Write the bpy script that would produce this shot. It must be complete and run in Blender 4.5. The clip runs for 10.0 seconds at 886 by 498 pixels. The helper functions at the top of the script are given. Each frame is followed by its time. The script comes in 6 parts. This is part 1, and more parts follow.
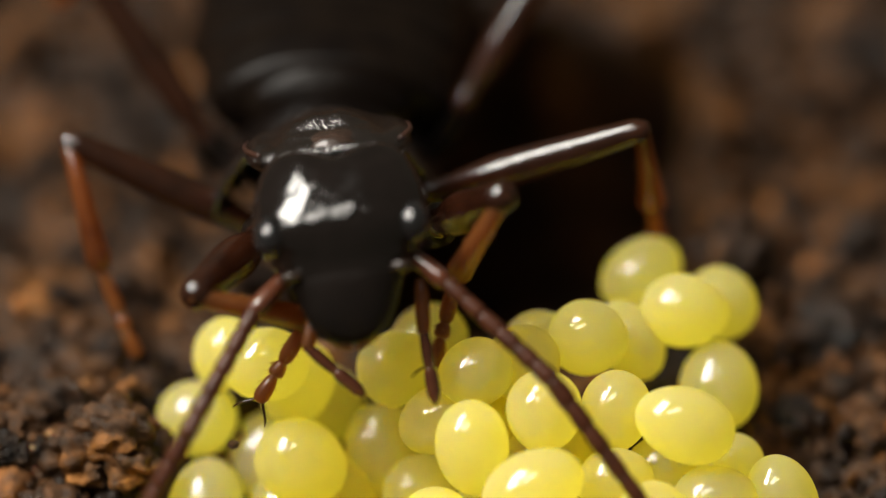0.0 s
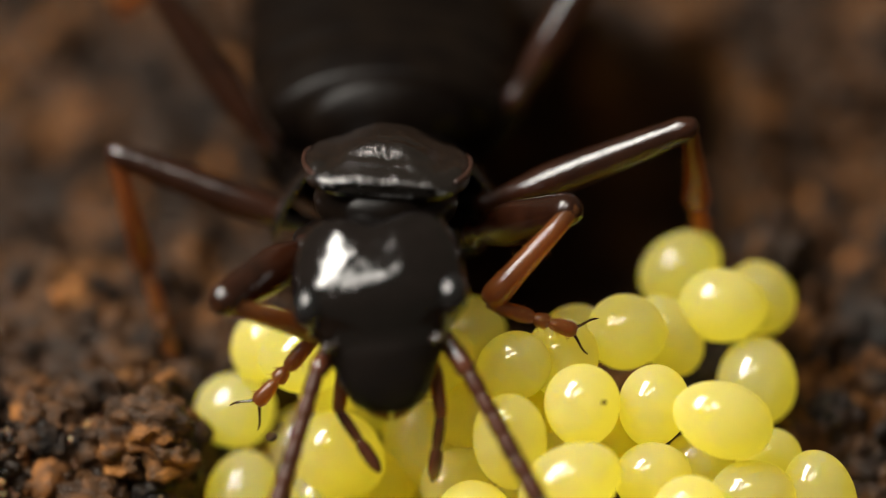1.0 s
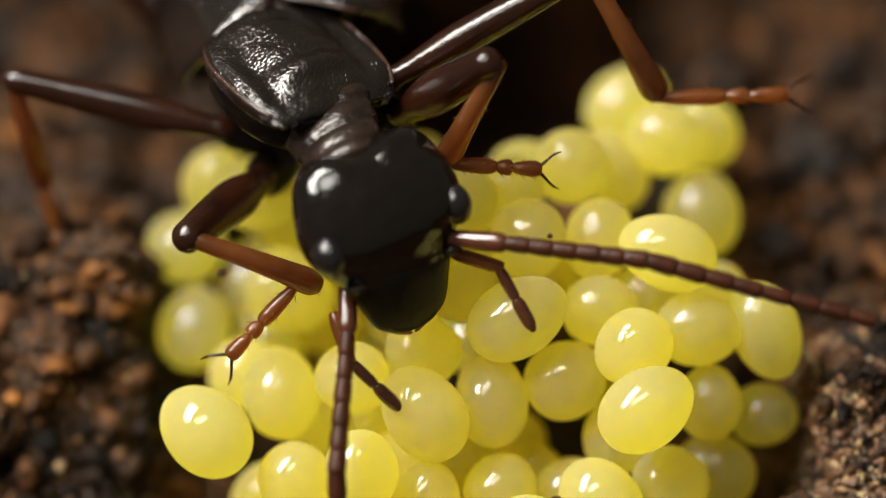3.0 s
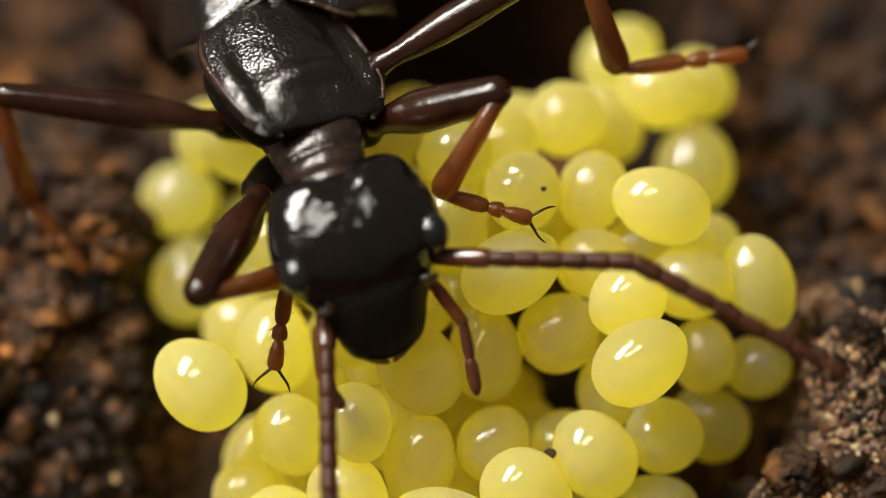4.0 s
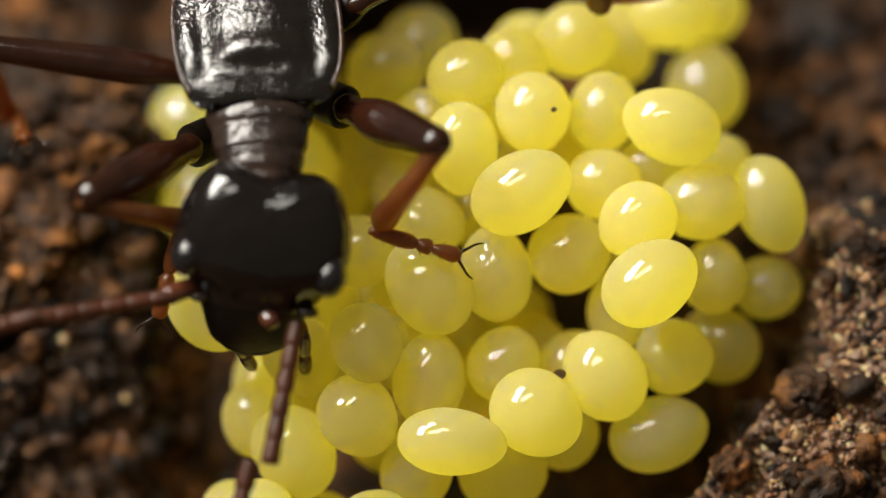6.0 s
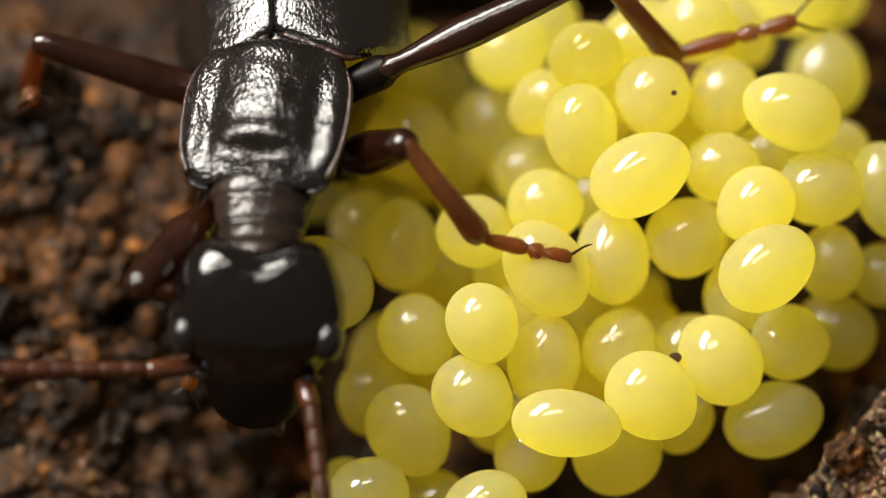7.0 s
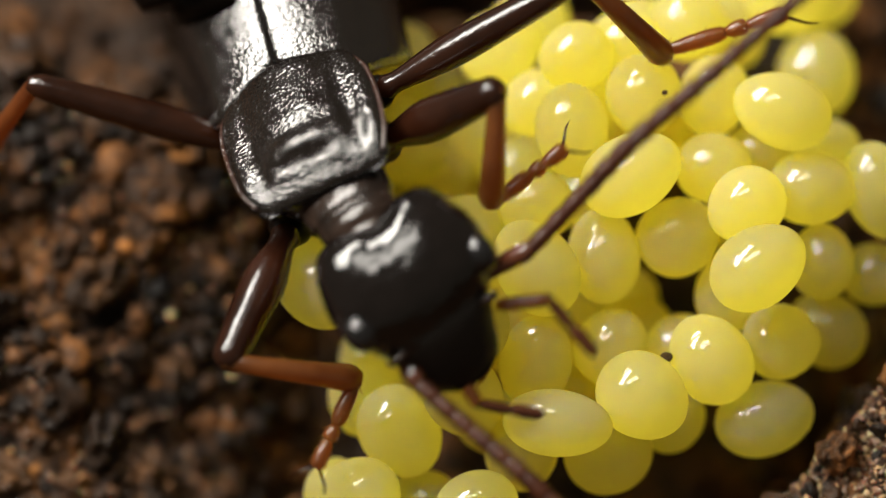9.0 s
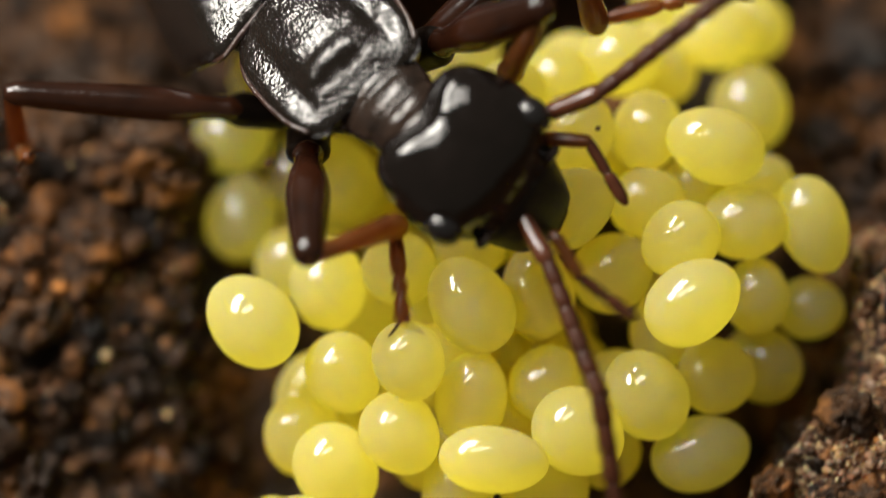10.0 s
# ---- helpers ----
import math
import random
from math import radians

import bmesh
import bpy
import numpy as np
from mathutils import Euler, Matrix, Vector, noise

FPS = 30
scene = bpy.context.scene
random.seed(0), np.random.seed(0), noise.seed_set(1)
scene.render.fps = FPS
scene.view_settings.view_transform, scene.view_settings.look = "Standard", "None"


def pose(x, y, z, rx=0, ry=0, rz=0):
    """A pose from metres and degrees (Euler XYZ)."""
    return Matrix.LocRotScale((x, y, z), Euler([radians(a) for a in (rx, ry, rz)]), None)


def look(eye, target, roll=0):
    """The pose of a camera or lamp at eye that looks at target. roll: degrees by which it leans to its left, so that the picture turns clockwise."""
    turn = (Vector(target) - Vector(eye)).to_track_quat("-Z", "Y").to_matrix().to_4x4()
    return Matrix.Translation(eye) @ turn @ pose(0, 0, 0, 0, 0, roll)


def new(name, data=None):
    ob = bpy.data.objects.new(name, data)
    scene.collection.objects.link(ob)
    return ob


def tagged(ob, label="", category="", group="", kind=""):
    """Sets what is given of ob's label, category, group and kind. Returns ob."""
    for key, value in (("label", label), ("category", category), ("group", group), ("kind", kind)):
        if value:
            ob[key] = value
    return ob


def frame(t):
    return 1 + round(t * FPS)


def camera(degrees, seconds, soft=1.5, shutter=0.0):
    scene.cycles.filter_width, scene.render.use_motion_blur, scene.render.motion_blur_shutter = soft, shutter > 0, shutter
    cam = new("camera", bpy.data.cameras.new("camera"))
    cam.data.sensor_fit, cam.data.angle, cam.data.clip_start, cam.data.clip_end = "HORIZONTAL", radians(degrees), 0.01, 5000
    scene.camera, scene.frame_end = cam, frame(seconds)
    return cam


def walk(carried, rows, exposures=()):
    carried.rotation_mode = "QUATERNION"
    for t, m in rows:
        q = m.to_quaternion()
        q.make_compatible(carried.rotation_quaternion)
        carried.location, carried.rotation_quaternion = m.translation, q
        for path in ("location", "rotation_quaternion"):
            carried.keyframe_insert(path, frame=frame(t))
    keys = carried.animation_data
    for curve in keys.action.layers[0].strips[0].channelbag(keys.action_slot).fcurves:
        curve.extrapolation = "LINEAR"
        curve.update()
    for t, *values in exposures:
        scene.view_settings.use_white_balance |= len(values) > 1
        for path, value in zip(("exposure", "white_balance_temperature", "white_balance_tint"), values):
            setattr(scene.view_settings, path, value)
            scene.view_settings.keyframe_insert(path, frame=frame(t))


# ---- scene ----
MM = 0.001

# the camera: a macro lens on a pan head
cam = camera(6.0, 10.0, soft=1.0, shutter=0.5)
PATH = [
    (0, look((-0.000744, -0.065297, 0.080645), (-0.000217, 0.003332, 0.002796))),
    (0.2, look((-0.000744, -0.065297, 0.080645), (-0.000295, 0.003343, 0.002805))),
    (0.5, look((-0.000744, -0.065297, 0.080645), (-0.000561, 0.003278, 0.002751))),
    (1, look((-0.000744, -0.065297, 0.080645), (-0.000695, 0.003273, 0.002746))),
    (1.1, look((-0.000744, -0.065297, 0.080645), (-0.000695, 0.003224, 0.002706))),
    (1.2, look((-0.000744, -0.065442, 0.080817), (-0.000645, 0.003058, 0.002566))),
    (1.3, look((-0.000744, -0.065587, 0.080990), (-0.000477, 0.002682, 0.002250))),
    (1.4, look((-0.000744, -0.065731, 0.081162), (-0.000351, 0.002397, 0.002011))),
    (1.5, look((-0.000744, -0.065876, 0.081334), (-0.000309, 0.002338, 0.001962))),
    (2, look((-0.000744, -0.065972, 0.081449), (-0.000232, 0.001999, 0.001677))),
    (2.5, look((-0.000744, -0.066069, 0.081564), (-0.000168, 0.001881, 0.001579))),
    (2.7, look((-0.000744, -0.066069, 0.081564), (-0.000112, 0.001814, 0.001522))),
    (3.8, look((-0.000744, -0.066069, 0.081564), (0.000007, 0.001395, 0.001170))),
    (4, look((-0.000744, -0.066069, 0.081564), (0.000021, 0.001267, 0.001063))),
    (4.5, look((-0.000744, -0.066069, 0.081564), (0.000077, 0.001037, 0.000870))),
    (5, look((-0.000744, -0.066069, 0.081564), (0.000175, 0.000792, 0.000664))),
    (5.2, look((-0.000744, -0.066069, 0.081564), (0.000154, 0.000743, 0.000623))),
    (6.3, look((-0.000744, -0.066069, 0.081564), (-0.000512, 0.000411, 0.000345))),
    (6.5, look((-0.000744, -0.066069, 0.081564), (-0.000961, 0.000352, 0.000296))),
    (6.8, look((-0.000744, -0.066069, 0.081564), (-0.001410, 0.000328, 0.000275))),
    (7, look((-0.000744, -0.066069, 0.081564), (-0.001571, 0.000325, 0.000273))),
    (7.5, look((-0.000744, -0.066069, 0.081564), (-0.001515, 0.000317, 0.000266))),
    (8, look((-0.000744, -0.066069, 0.081564), (-0.001480, 0.000322, 0.000271))),
    (8.5, look((-0.000744, -0.066069, 0.081564), (-0.001473, 0.000339, 0.000284))),
    (9, look((-0.000744, -0.066069, 0.081564), (-0.001459, 0.000325, 0.000273))),
    (9.3, look((-0.000744, -0.066069, 0.081564), (-0.001291, 0.000393, 0.000329))),
    (9.5, look((-0.000744, -0.066069, 0.081564), (-0.001143, 0.000384, 0.000323))),
    (9.8, look((-0.000744, -0.066069, 0.081564), (-0.000856, 0.000416, 0.000349))),
    (10, look((-0.000744, -0.066069, 0.081564), (-0.000645, 0.000685, 0.000575))),
]

walk(cam, PATH)
cam.data.dof.use_dof = True
cam.data.dof.focus_distance = 0.1039
cam.data.dof.aperture_fstop = 43.0

# ---- light: two small lamps overhead, and a dim room ----
world = bpy.data.worlds.new("dim_room")
scene.world = world
world.use_nodes = True
world.node_tree.nodes["Background"].inputs["Color"].default_value = (1.0, 0.84, 0.62, 1)
world.node_tree.nodes["Background"].inputs["Strength"].default_value = 0.130


def tube_lamp(name, start, end, deep, power):
    """A long lamp between two places, turned to the nest."""
    a, b = Vector(start), Vector(end)
    mid, along = (a + b) / 2, (b - a).normalized()
    back = mid.normalized()
    side = back.cross(along).normalized()
    data = bpy.data.lights.new(name, "AREA")
    data.shape, data.size, data.size_y, data.energy = "RECTANGLE", (b - a).length, deep, power
    data.color = (1.0, 0.95, 0.86)
    ob = new(name, data)
    ob.matrix_world = Matrix.Translation(mid) @ Matrix((along, side, along.cross(side))).transposed().to_4x4()
    return ob


tube_lamp("tube_lamp_a", (-0.0710, -0.0126, 0.0690), (-0.0265, 0.0387, 0.0760), 0.0235, 0.182)
tube_lamp("tube_lamp_b", (-0.0430, -0.0178, 0.0830), (0.0002, 0.0047, 0.0927), 0.0160, 0.029)


# ---- materials ----
def material(name):
    m = bpy.data.materials.new(name)
    m.use_nodes = True
    nt = m.node_tree
    return m, nt, nt.nodes["Principled BSDF"]


def add_node(nt, kind, **sets):
    n = nt.nodes.new(kind)
    for k, v in sets.items():
        n.inputs[k].default_value = v
    return n


def coords(nt):
    return nt.nodes.new("ShaderNodeTexCoord").outputs["Object"]


def noise_tex(nt, vec, scale, detail=4.0, rough=0.55):
    n = add_node(nt, "ShaderNodeTexNoise", Scale=scale, Detail=detail, Roughness=rough)
    nt.links.new(vec, n.inputs["Vector"])
    return n.outputs["Fac"]


def ramp(nt, fac, stops):
    r = nt.nodes.new("ShaderNodeValToRGB")
    while len(r.color_ramp.elements) < len(stops):
        r.color_ramp.elements.new(0.5)
    for e, (p, c) in zip(r.color_ramp.elements, stops):
        e.position, e.color = p, (*c, 1)
    nt.links.new(fac, r.inputs["Fac"])
    return r.outputs["Color"]


def bump(nt, bsdf, height, distance, strength=1.0):
    b = add_node(nt, "ShaderNodeBump", Strength=strength, Distance=distance)
    nt.links.new(height, b.inputs["Height"])
    nt.links.new(b.outputs["Normal"], bsdf.inputs["Normal"])
    return b


def cuticle(name, dark, light, rough, pit=0.0, pit_scale=14000.0, coat=0.3, glow=0.0, through_colour=(0.7, 0.25, 0.04)):
    m, nt, b = material(name)
    c = coords(nt)
    f = noise_tex(nt, c, 1800.0)
    nt.links.new(ramp(nt, f, [(0.3, dark), (0.75, light)]), b.inputs["Base Color"])
    b.inputs["Roughness"].default_value = rough
    b.inputs["Coat Weight"].default_value = coat
    b.inputs["Coat Roughness"].default_value = max(0.06, rough * 0.5)
    b.inputs["IOR"].default_value = 1.56
    if pit:
        bump(nt, b, noise_tex(nt, c, pit_scale, 2.0), pit)
    if glow:
        inner = nt.nodes.new("ShaderNodeBsdfTranslucent")
        inner.inputs["Color"].default_value = (*through_colour, 1)
        blend = nt.nodes.new("ShaderNodeMixShader")
        blend.inputs["Fac"].default_value = glow
        nt.links.new(b.outputs["BSDF"], blend.inputs[1])
        nt.links.new(inner.outputs["BSDF"], blend.inputs[2])
        nt.links.new(blend.outputs["Shader"], nt.nodes["Material Output"].inputs["Surface"])
    return m


def leather(name, dark, light, rough, depth, cells, coat=0.0):
    """Cuticle with a skin of small raised cells."""
    m = cuticle(name, dark, light, rough, coat=coat)
    nt = m.node_tree
    v = add_node(nt, "ShaderNodeTexVoronoi", Scale=cells, Randomness=1.0)
    v.feature = "SMOOTH_F1"
    c = coords(nt)
    warp = nt.nodes.new("ShaderNodeVectorMath")
    warp.operation = "MULTIPLY_ADD"
    n = add_node(nt, "ShaderNodeTexNoise", Scale=cells * 0.6, Detail=3.0)
    nt.links.new(c, n.inputs["Vector"])
    nt.links.new(n.outputs["Color"], warp.inputs[0])
    warp.inputs[1].default_value = (0.9 / cells,) * 3
    nt.links.new(c, warp.inputs[2])
    nt.links.new(warp.outputs["Vector"], v.inputs["Vector"])
    bump(nt, nt.nodes["Principled BSDF"], v.outputs["Distance"], depth).invert = True
    return m


def egg_material():
    m, nt, b = material("egg_shell")
    c = coords(nt)
    info = nt.nodes.new("ShaderNodeObjectInfo")
    mix = nt.nodes.new("ShaderNodeMix")
    mix.data_type = "RGBA"
    mix.inputs["A"].default_value = (0.92, 0.885, 0.54, 1)
    mix.inputs["B"].default_value = (0.92, 0.895, 0.68, 1)
    nt.links.new(info.outputs["Random"], mix.inputs["Factor"])
    nt.links.new(mix.outputs["Result"], b.inputs["Base Color"])
    b.inputs["Subsurface Weight"].default_value = 1.0
    b.inputs["Subsurface Radius"].default_value = (1.0, 0.8, 0.25)
    b.inputs["Subsurface Scale"].default_value = 1.6 * MM
    b.inputs["Subsurface Anisotropy"].default_value = 0.7
    b.inputs["Roughness"].default_value = 0.6
    b.inputs["Specular IOR Level"].default_value = 0.0
    inner = nt.nodes.new("ShaderNodeBsdfTranslucent")
    inner.inputs["Color"].default_value = (0.99, 0.926, 0.245, 1)
    blend = nt.nodes.new("ShaderNodeMixShader")
    blend.inputs["Fac"].default_value = 0.88
    nt.links.new(b.outputs["BSDF"], blend.inputs[1])
    nt.links.new(inner.outputs["BSDF"], blend.inputs[2])
    gloss = add_node(nt, "ShaderNodeBsdfGlossy", Roughness=0.03)
    skin = nt.nodes.new("ShaderNodeMixShader")
    skin.inputs["Fac"].default_value = 0.065
    nt.links.new(blend.outputs["Shader"], skin.inputs[1])
    nt.links.new(gloss.outputs["BSDF"], skin.inputs[2])
    relief = add_node(nt, "ShaderNodeBump", Strength=1.0, Distance=0.0012 * MM)
    nt.links.new(noise_tex(nt, c, 5.0, 2.0), relief.inputs["Height"])
    nt.links.new(relief.outputs["Normal"], gloss.inputs["Normal"])
    nt.links.new(skin.outputs["Shader"], nt.nodes["Material Output"].inputs["Surface"])
    return m


def soil_material(name, scale, single, gain=1.0):
    m, nt, b = material(name)
    c = add_node(nt, "ShaderNodeVectorMath")
    c.operation = "SCALE"
    c.inputs["Scale"].default_value = scale
    nt.links.new(coords(nt), c.inputs[0])
    c = c.outputs["Vector"]
    f = noise_tex(nt, c, 900.0, 7.0, 0.7)
    col = ramp(nt, f, [(0.32, (0.007, 0.004, 0.002)), (0.44, (0.020, 0.011, 0.005)), (0.53, (0.072, 0.036, 0.014)), (0.62, (0.21, 0.10, 0.032)), (0.74, (0.42, 0.23, 0.085))])
    geo = nt.nodes.new("ShaderNodeObjectInfo" if single else "ShaderNodeNewGeometry")
    tone = ramp(nt, geo.outputs["Random" if single else "Random Per Island"], [(0.0, (0.16, 0.15, 0.13)), (0.45, (0.48, 0.42, 0.34)), (0.75, (1.0, 0.84, 0.62)), (0.92, (1.6, 1.28, 0.9)), (1.0, (2.1, 1.65, 1.15))])
    if gain > 1:
        tone = ramp(nt, geo.outputs["Random"], [(0.0, (0.9, 0.75, 0.55)), (1.0, (gain, gain * 0.85, gain * 0.6))])
    mul = nt.nodes.new("ShaderNodeMix")
    mul.data_type, mul.blend_type = "RGBA", "MULTIPLY"
    mul.inputs["Factor"].default_value = 1.0
    nt.links.new(col, mul.inputs["A"])
    nt.links.new(tone, mul.inputs["B"])
    nt.links.new(mul.outputs["Result"], b.inputs["Base Color"])
    wet = add_node(nt, "ShaderNodeMapRange", **{"From Min": 0.35, "From Max": 0.65, "To Min": 0.22, "To Max": 0.75})
    nt.links.new(noise_tex(nt, c, 2500.0, 3.0), wet.inputs["Value"])
    nt.links.new(wet.outputs["Result"], b.inputs["Roughness"])
    b.inputs["Specular IOR Level"].default_value = 0.28
    bump(nt, b, noise_tex(nt, c, 7000.0, 5.0, 0.7), 0.06 * MM)
    return m


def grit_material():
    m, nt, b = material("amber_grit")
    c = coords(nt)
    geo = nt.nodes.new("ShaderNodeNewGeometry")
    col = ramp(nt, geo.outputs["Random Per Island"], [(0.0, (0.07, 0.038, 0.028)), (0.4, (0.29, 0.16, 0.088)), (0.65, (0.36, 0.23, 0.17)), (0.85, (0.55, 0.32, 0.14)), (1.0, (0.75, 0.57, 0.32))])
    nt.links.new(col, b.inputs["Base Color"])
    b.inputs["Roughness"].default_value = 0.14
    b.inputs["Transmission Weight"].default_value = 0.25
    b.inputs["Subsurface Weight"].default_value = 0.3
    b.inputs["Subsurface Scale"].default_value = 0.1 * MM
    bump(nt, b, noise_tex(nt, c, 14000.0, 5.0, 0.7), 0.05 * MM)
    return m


HEAD_BLACK = cuticle("glossy_black_cuticle", (0.003, 0.0022, 0.002), (0.006, 0.0042, 0.0038), 0.12, 0.022 * MM, 4000.0, 0.0)
FACE_BLACK = cuticle("dull_black_face", (0.003, 0.0022, 0.0018), (0.007, 0.0045, 0.0035), 0.42, 0.01 * MM, 9000.0, 0.0)
FACE_BLACK.node_tree.nodes["Principled BSDF"].inputs["Specular IOR Level"].default_value = 0.2
PRONOTUM_BLACK = leather("pitted_black_cuticle", (0.003, 0.002, 0.0017), (0.006, 0.0038, 0.003), 0.21, 0.0125 * MM, 27000.0)
PRONOTUM_BLACK.node_tree.nodes["Principled BSDF"].inputs["Specular IOR Level"].default_value = 0.8
WING_BLACK = leather("leathery_black_cuticle", (0.003, 0.002, 0.0018), (0.006, 0.0042, 0.0035), 0.17, 0.0088 * MM, 29000.0)
WING_BLACK.node_tree.nodes["Principled BSDF"].inputs["Specular IOR Level"].default_value = 0.95
RIM_BROWN = cuticle("brown_rim", (0.015, 0.006, 0.004), (0.05, 0.020, 0.013), 0.3, 0.03 * MM, 12000.0)
ABDOMEN_DARK = cuticle("dark_brown_abdomen", (0.0018, 0.001, 0.0008), (0.005, 0.003, 0.0018), 0.34, 0.006 * MM, 5000.0, 0.0)
ABDOMEN_DARK.node_tree.nodes["Principled BSDF"].inputs["Specular IOR Level"].default_value = 0.10
ABDOMEN_EDGE = cuticle("amber_abdomen_edge", (0.05, 0.02, 0.006), (0.13, 0.055, 0.015), 0.3)
LEG_DARK = cuticle("dark_reddish_leg", (0.007, 0.0025, 0.0013), (0.026, 0.008, 0.0035), 0.2, 0.006 * MM, 12000.0, 0.0, 0.08)
LEG_RED = cuticle("reddish_brown_leg", (0.048, 0.018, 0.006), (0.15, 0.056, 0.016), 0.2, 0.004 * MM, glow=0.38, through_colour=(0.66, 0.27, 0.052))
LEG_MID = cuticle("brown_shin", (0.05, 0.014, 0.004), (0.14, 0.042, 0.010), 0.2, 0.004 * MM, glow=0.3)
LEG_PALE = cuticle("pale_brown_foot", (0.05, 0.018, 0.005), (0.19, 0.070, 0.017), 0.28, 0.006 * MM, glow=0.4, through_colour=(0.85, 0.36, 0.06))
BRISTLE_GOLD = cuticle("golden_bristle", (0.20, 0.09, 0.02), (0.45, 0.24, 0.07), 0.25, glow=0.4, through_colour=(0.9, 0.55, 0.15))
ANTENNA_BROWN = cuticle("brown_antenna", (0.024, 0.007, 0.003), (0.072, 0.021, 0.008), 0.42, 0.012 * MM, 14000.0, 0.0, 0.12)
ANTENNA_BROWN.node_tree.nodes["Principled BSDF"].inputs["Specular IOR Level"].default_value = 0.25
SCAPE_RED = cuticle("dark_red_scape", (0.035, 0.010, 0.005), (0.10, 0.03, 0.012), 0.2, 0.004 * MM)
SPECK_BROWN = cuticle("speck_brown", (0.05, 0.022, 0.006), (0.14, 0.062, 0.018), 0.45, 0.03 * MM, 9000.0, 0.0)
NECK_GREY = cuticle("brown_grey_neck", (0.006, 0.004, 0.003), (0.030, 0.018, 0.013), 0.24, 0.03 * MM, 4500.0, 0.0)
NECK_GREY.node_tree.nodes["Principled BSDF"].inputs["Specular IOR Level"].default_value = 0.35
EYE_GREY = cuticle("faceted_eye", (0.004, 0.004, 0.0045), (0.008, 0.008, 0.009), 0.2, 0.012 * MM, 20000.0)
EGG = egg_material()
SOIL = soil_material("soil", 1.0, False)
SOIL_CLOD = soil_material("soil_of_clods", 0.0004, True)
SOIL_ORANGE = soil_material("orange_soil", 0.0004, True, 1.5)
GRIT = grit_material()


# ---- mesh tools: shapes are drawn in millimetres ----
def finish(bm, name, mat, smooth=True):
    bm.normal_update()
    me = bpy.data.meshes.new(name)
    for v in bm.verts:
        v.co *= MM
    bm.to_mesh(me)
    bm.free()
    me.materials.append(mat)
    if smooth:
        me.polygons.foreach_set("use_smooth", [True] * len(me.polygons))
    return me


def part(name, bm, mat, parent, label=""):
    ob = new(name, finish(bm, name, mat))
    ob.parent = parent
    return tagged(ob, label)


def loft(bm, rings, seg=20, power=2.0, shape=None):
    """A closed skin through rings (y, half width, half height, z, x)."""
    loops = []
    for ring in rings:
        y, hw, hh, zc, xc = (*ring, 0.0, 0.0)[:5]
        loop = []
        for i in range(seg):
            a = 2 * math.pi * i / seg
            c, s = math.cos(a), math.sin(a)
            e = 2.0 / power
            p = Vector((xc + hw * math.copysign(abs(c) ** e, c), y, zc + hh * math.copysign(abs(s) ** e, s)))
            loop.append(bm.verts.new(shape(p) if shape else p))
        loops.append(loop)
    for a, b in zip(loops, loops[1:]):
        for i in range(seg):
            j = (i + 1) % seg
            bm.faces.new((a[i], a[j], b[j], b[i]))
    bm.faces.new(loops[0][::-1])
    bm.faces.new(loops[-1])
    bmesh.ops.recalc_face_normals(bm, faces=bm.faces[:])
    return bm


def tube(points, radius, seg=8):
    """A round bar along a line of places, thinner at its ends."""
    bm = bmesh.new()
    pts = [Vector(p) for p in points]
    loops = []
    for i, p in enumerate(pts):
        way = (pts[min(i + 1, len(pts) - 1)] - pts[max(i - 1, 0)]).normalized()
        side = way.orthogonal().normalized() if i == 0 else (side - way * side.dot(way)).normalized()
        other = way.cross(side)
        r = radius * (0.4 if i in (0, len(pts) - 1) else 1.0)
        loops.append([bm.verts.new(p + (side * math.cos(k * 2 * math.pi / seg) + other * math.sin(k * 2 * math.pi / seg)) * r) for k in range(seg)])
    for a, b in zip(loops, loops[1:]):
        for k in range(seg):
            bm.faces.new((a[k], a[(k + 1) % seg], b[(k + 1) % seg], b[k]))
    bm.faces.new(loops[0][::-1])
    bm.faces.new(loops[-1])
    bmesh.ops.recalc_face_normals(bm, faces=bm.faces[:])
    return bm


def curve_rings(points, steps):
    """Smoothed rings between a few given ones."""
    out = []
    n = len(points)
    for k in range(steps + 1):
        f = k / steps * (n - 1)
        i = min(int(f), n - 2)
        u = f - i
        p0, p1, p2, p3 = (points[max(0, min(n - 1, i + d))] for d in (-1, 0, 1, 2))
        out.append(tuple(0.5 * (2 * b + (c - a) * u + (2 * a - 5 * b + 4 * c - d) * u * u + (3 * b - a - 3 * c + d) * u ** 3)
                         for a, b, c, d in zip(p0, p1, p2, p3)))
    return [(y, max(w, 0.004), max(h, 0.004), *r) for y, w, h, *r in out]


# ---- ground ----
def smooth(a, b, x):
    u = max(0.0, min(1.0, (x - a) / (b - a)))
    return u * u * (3 - 2 * u)


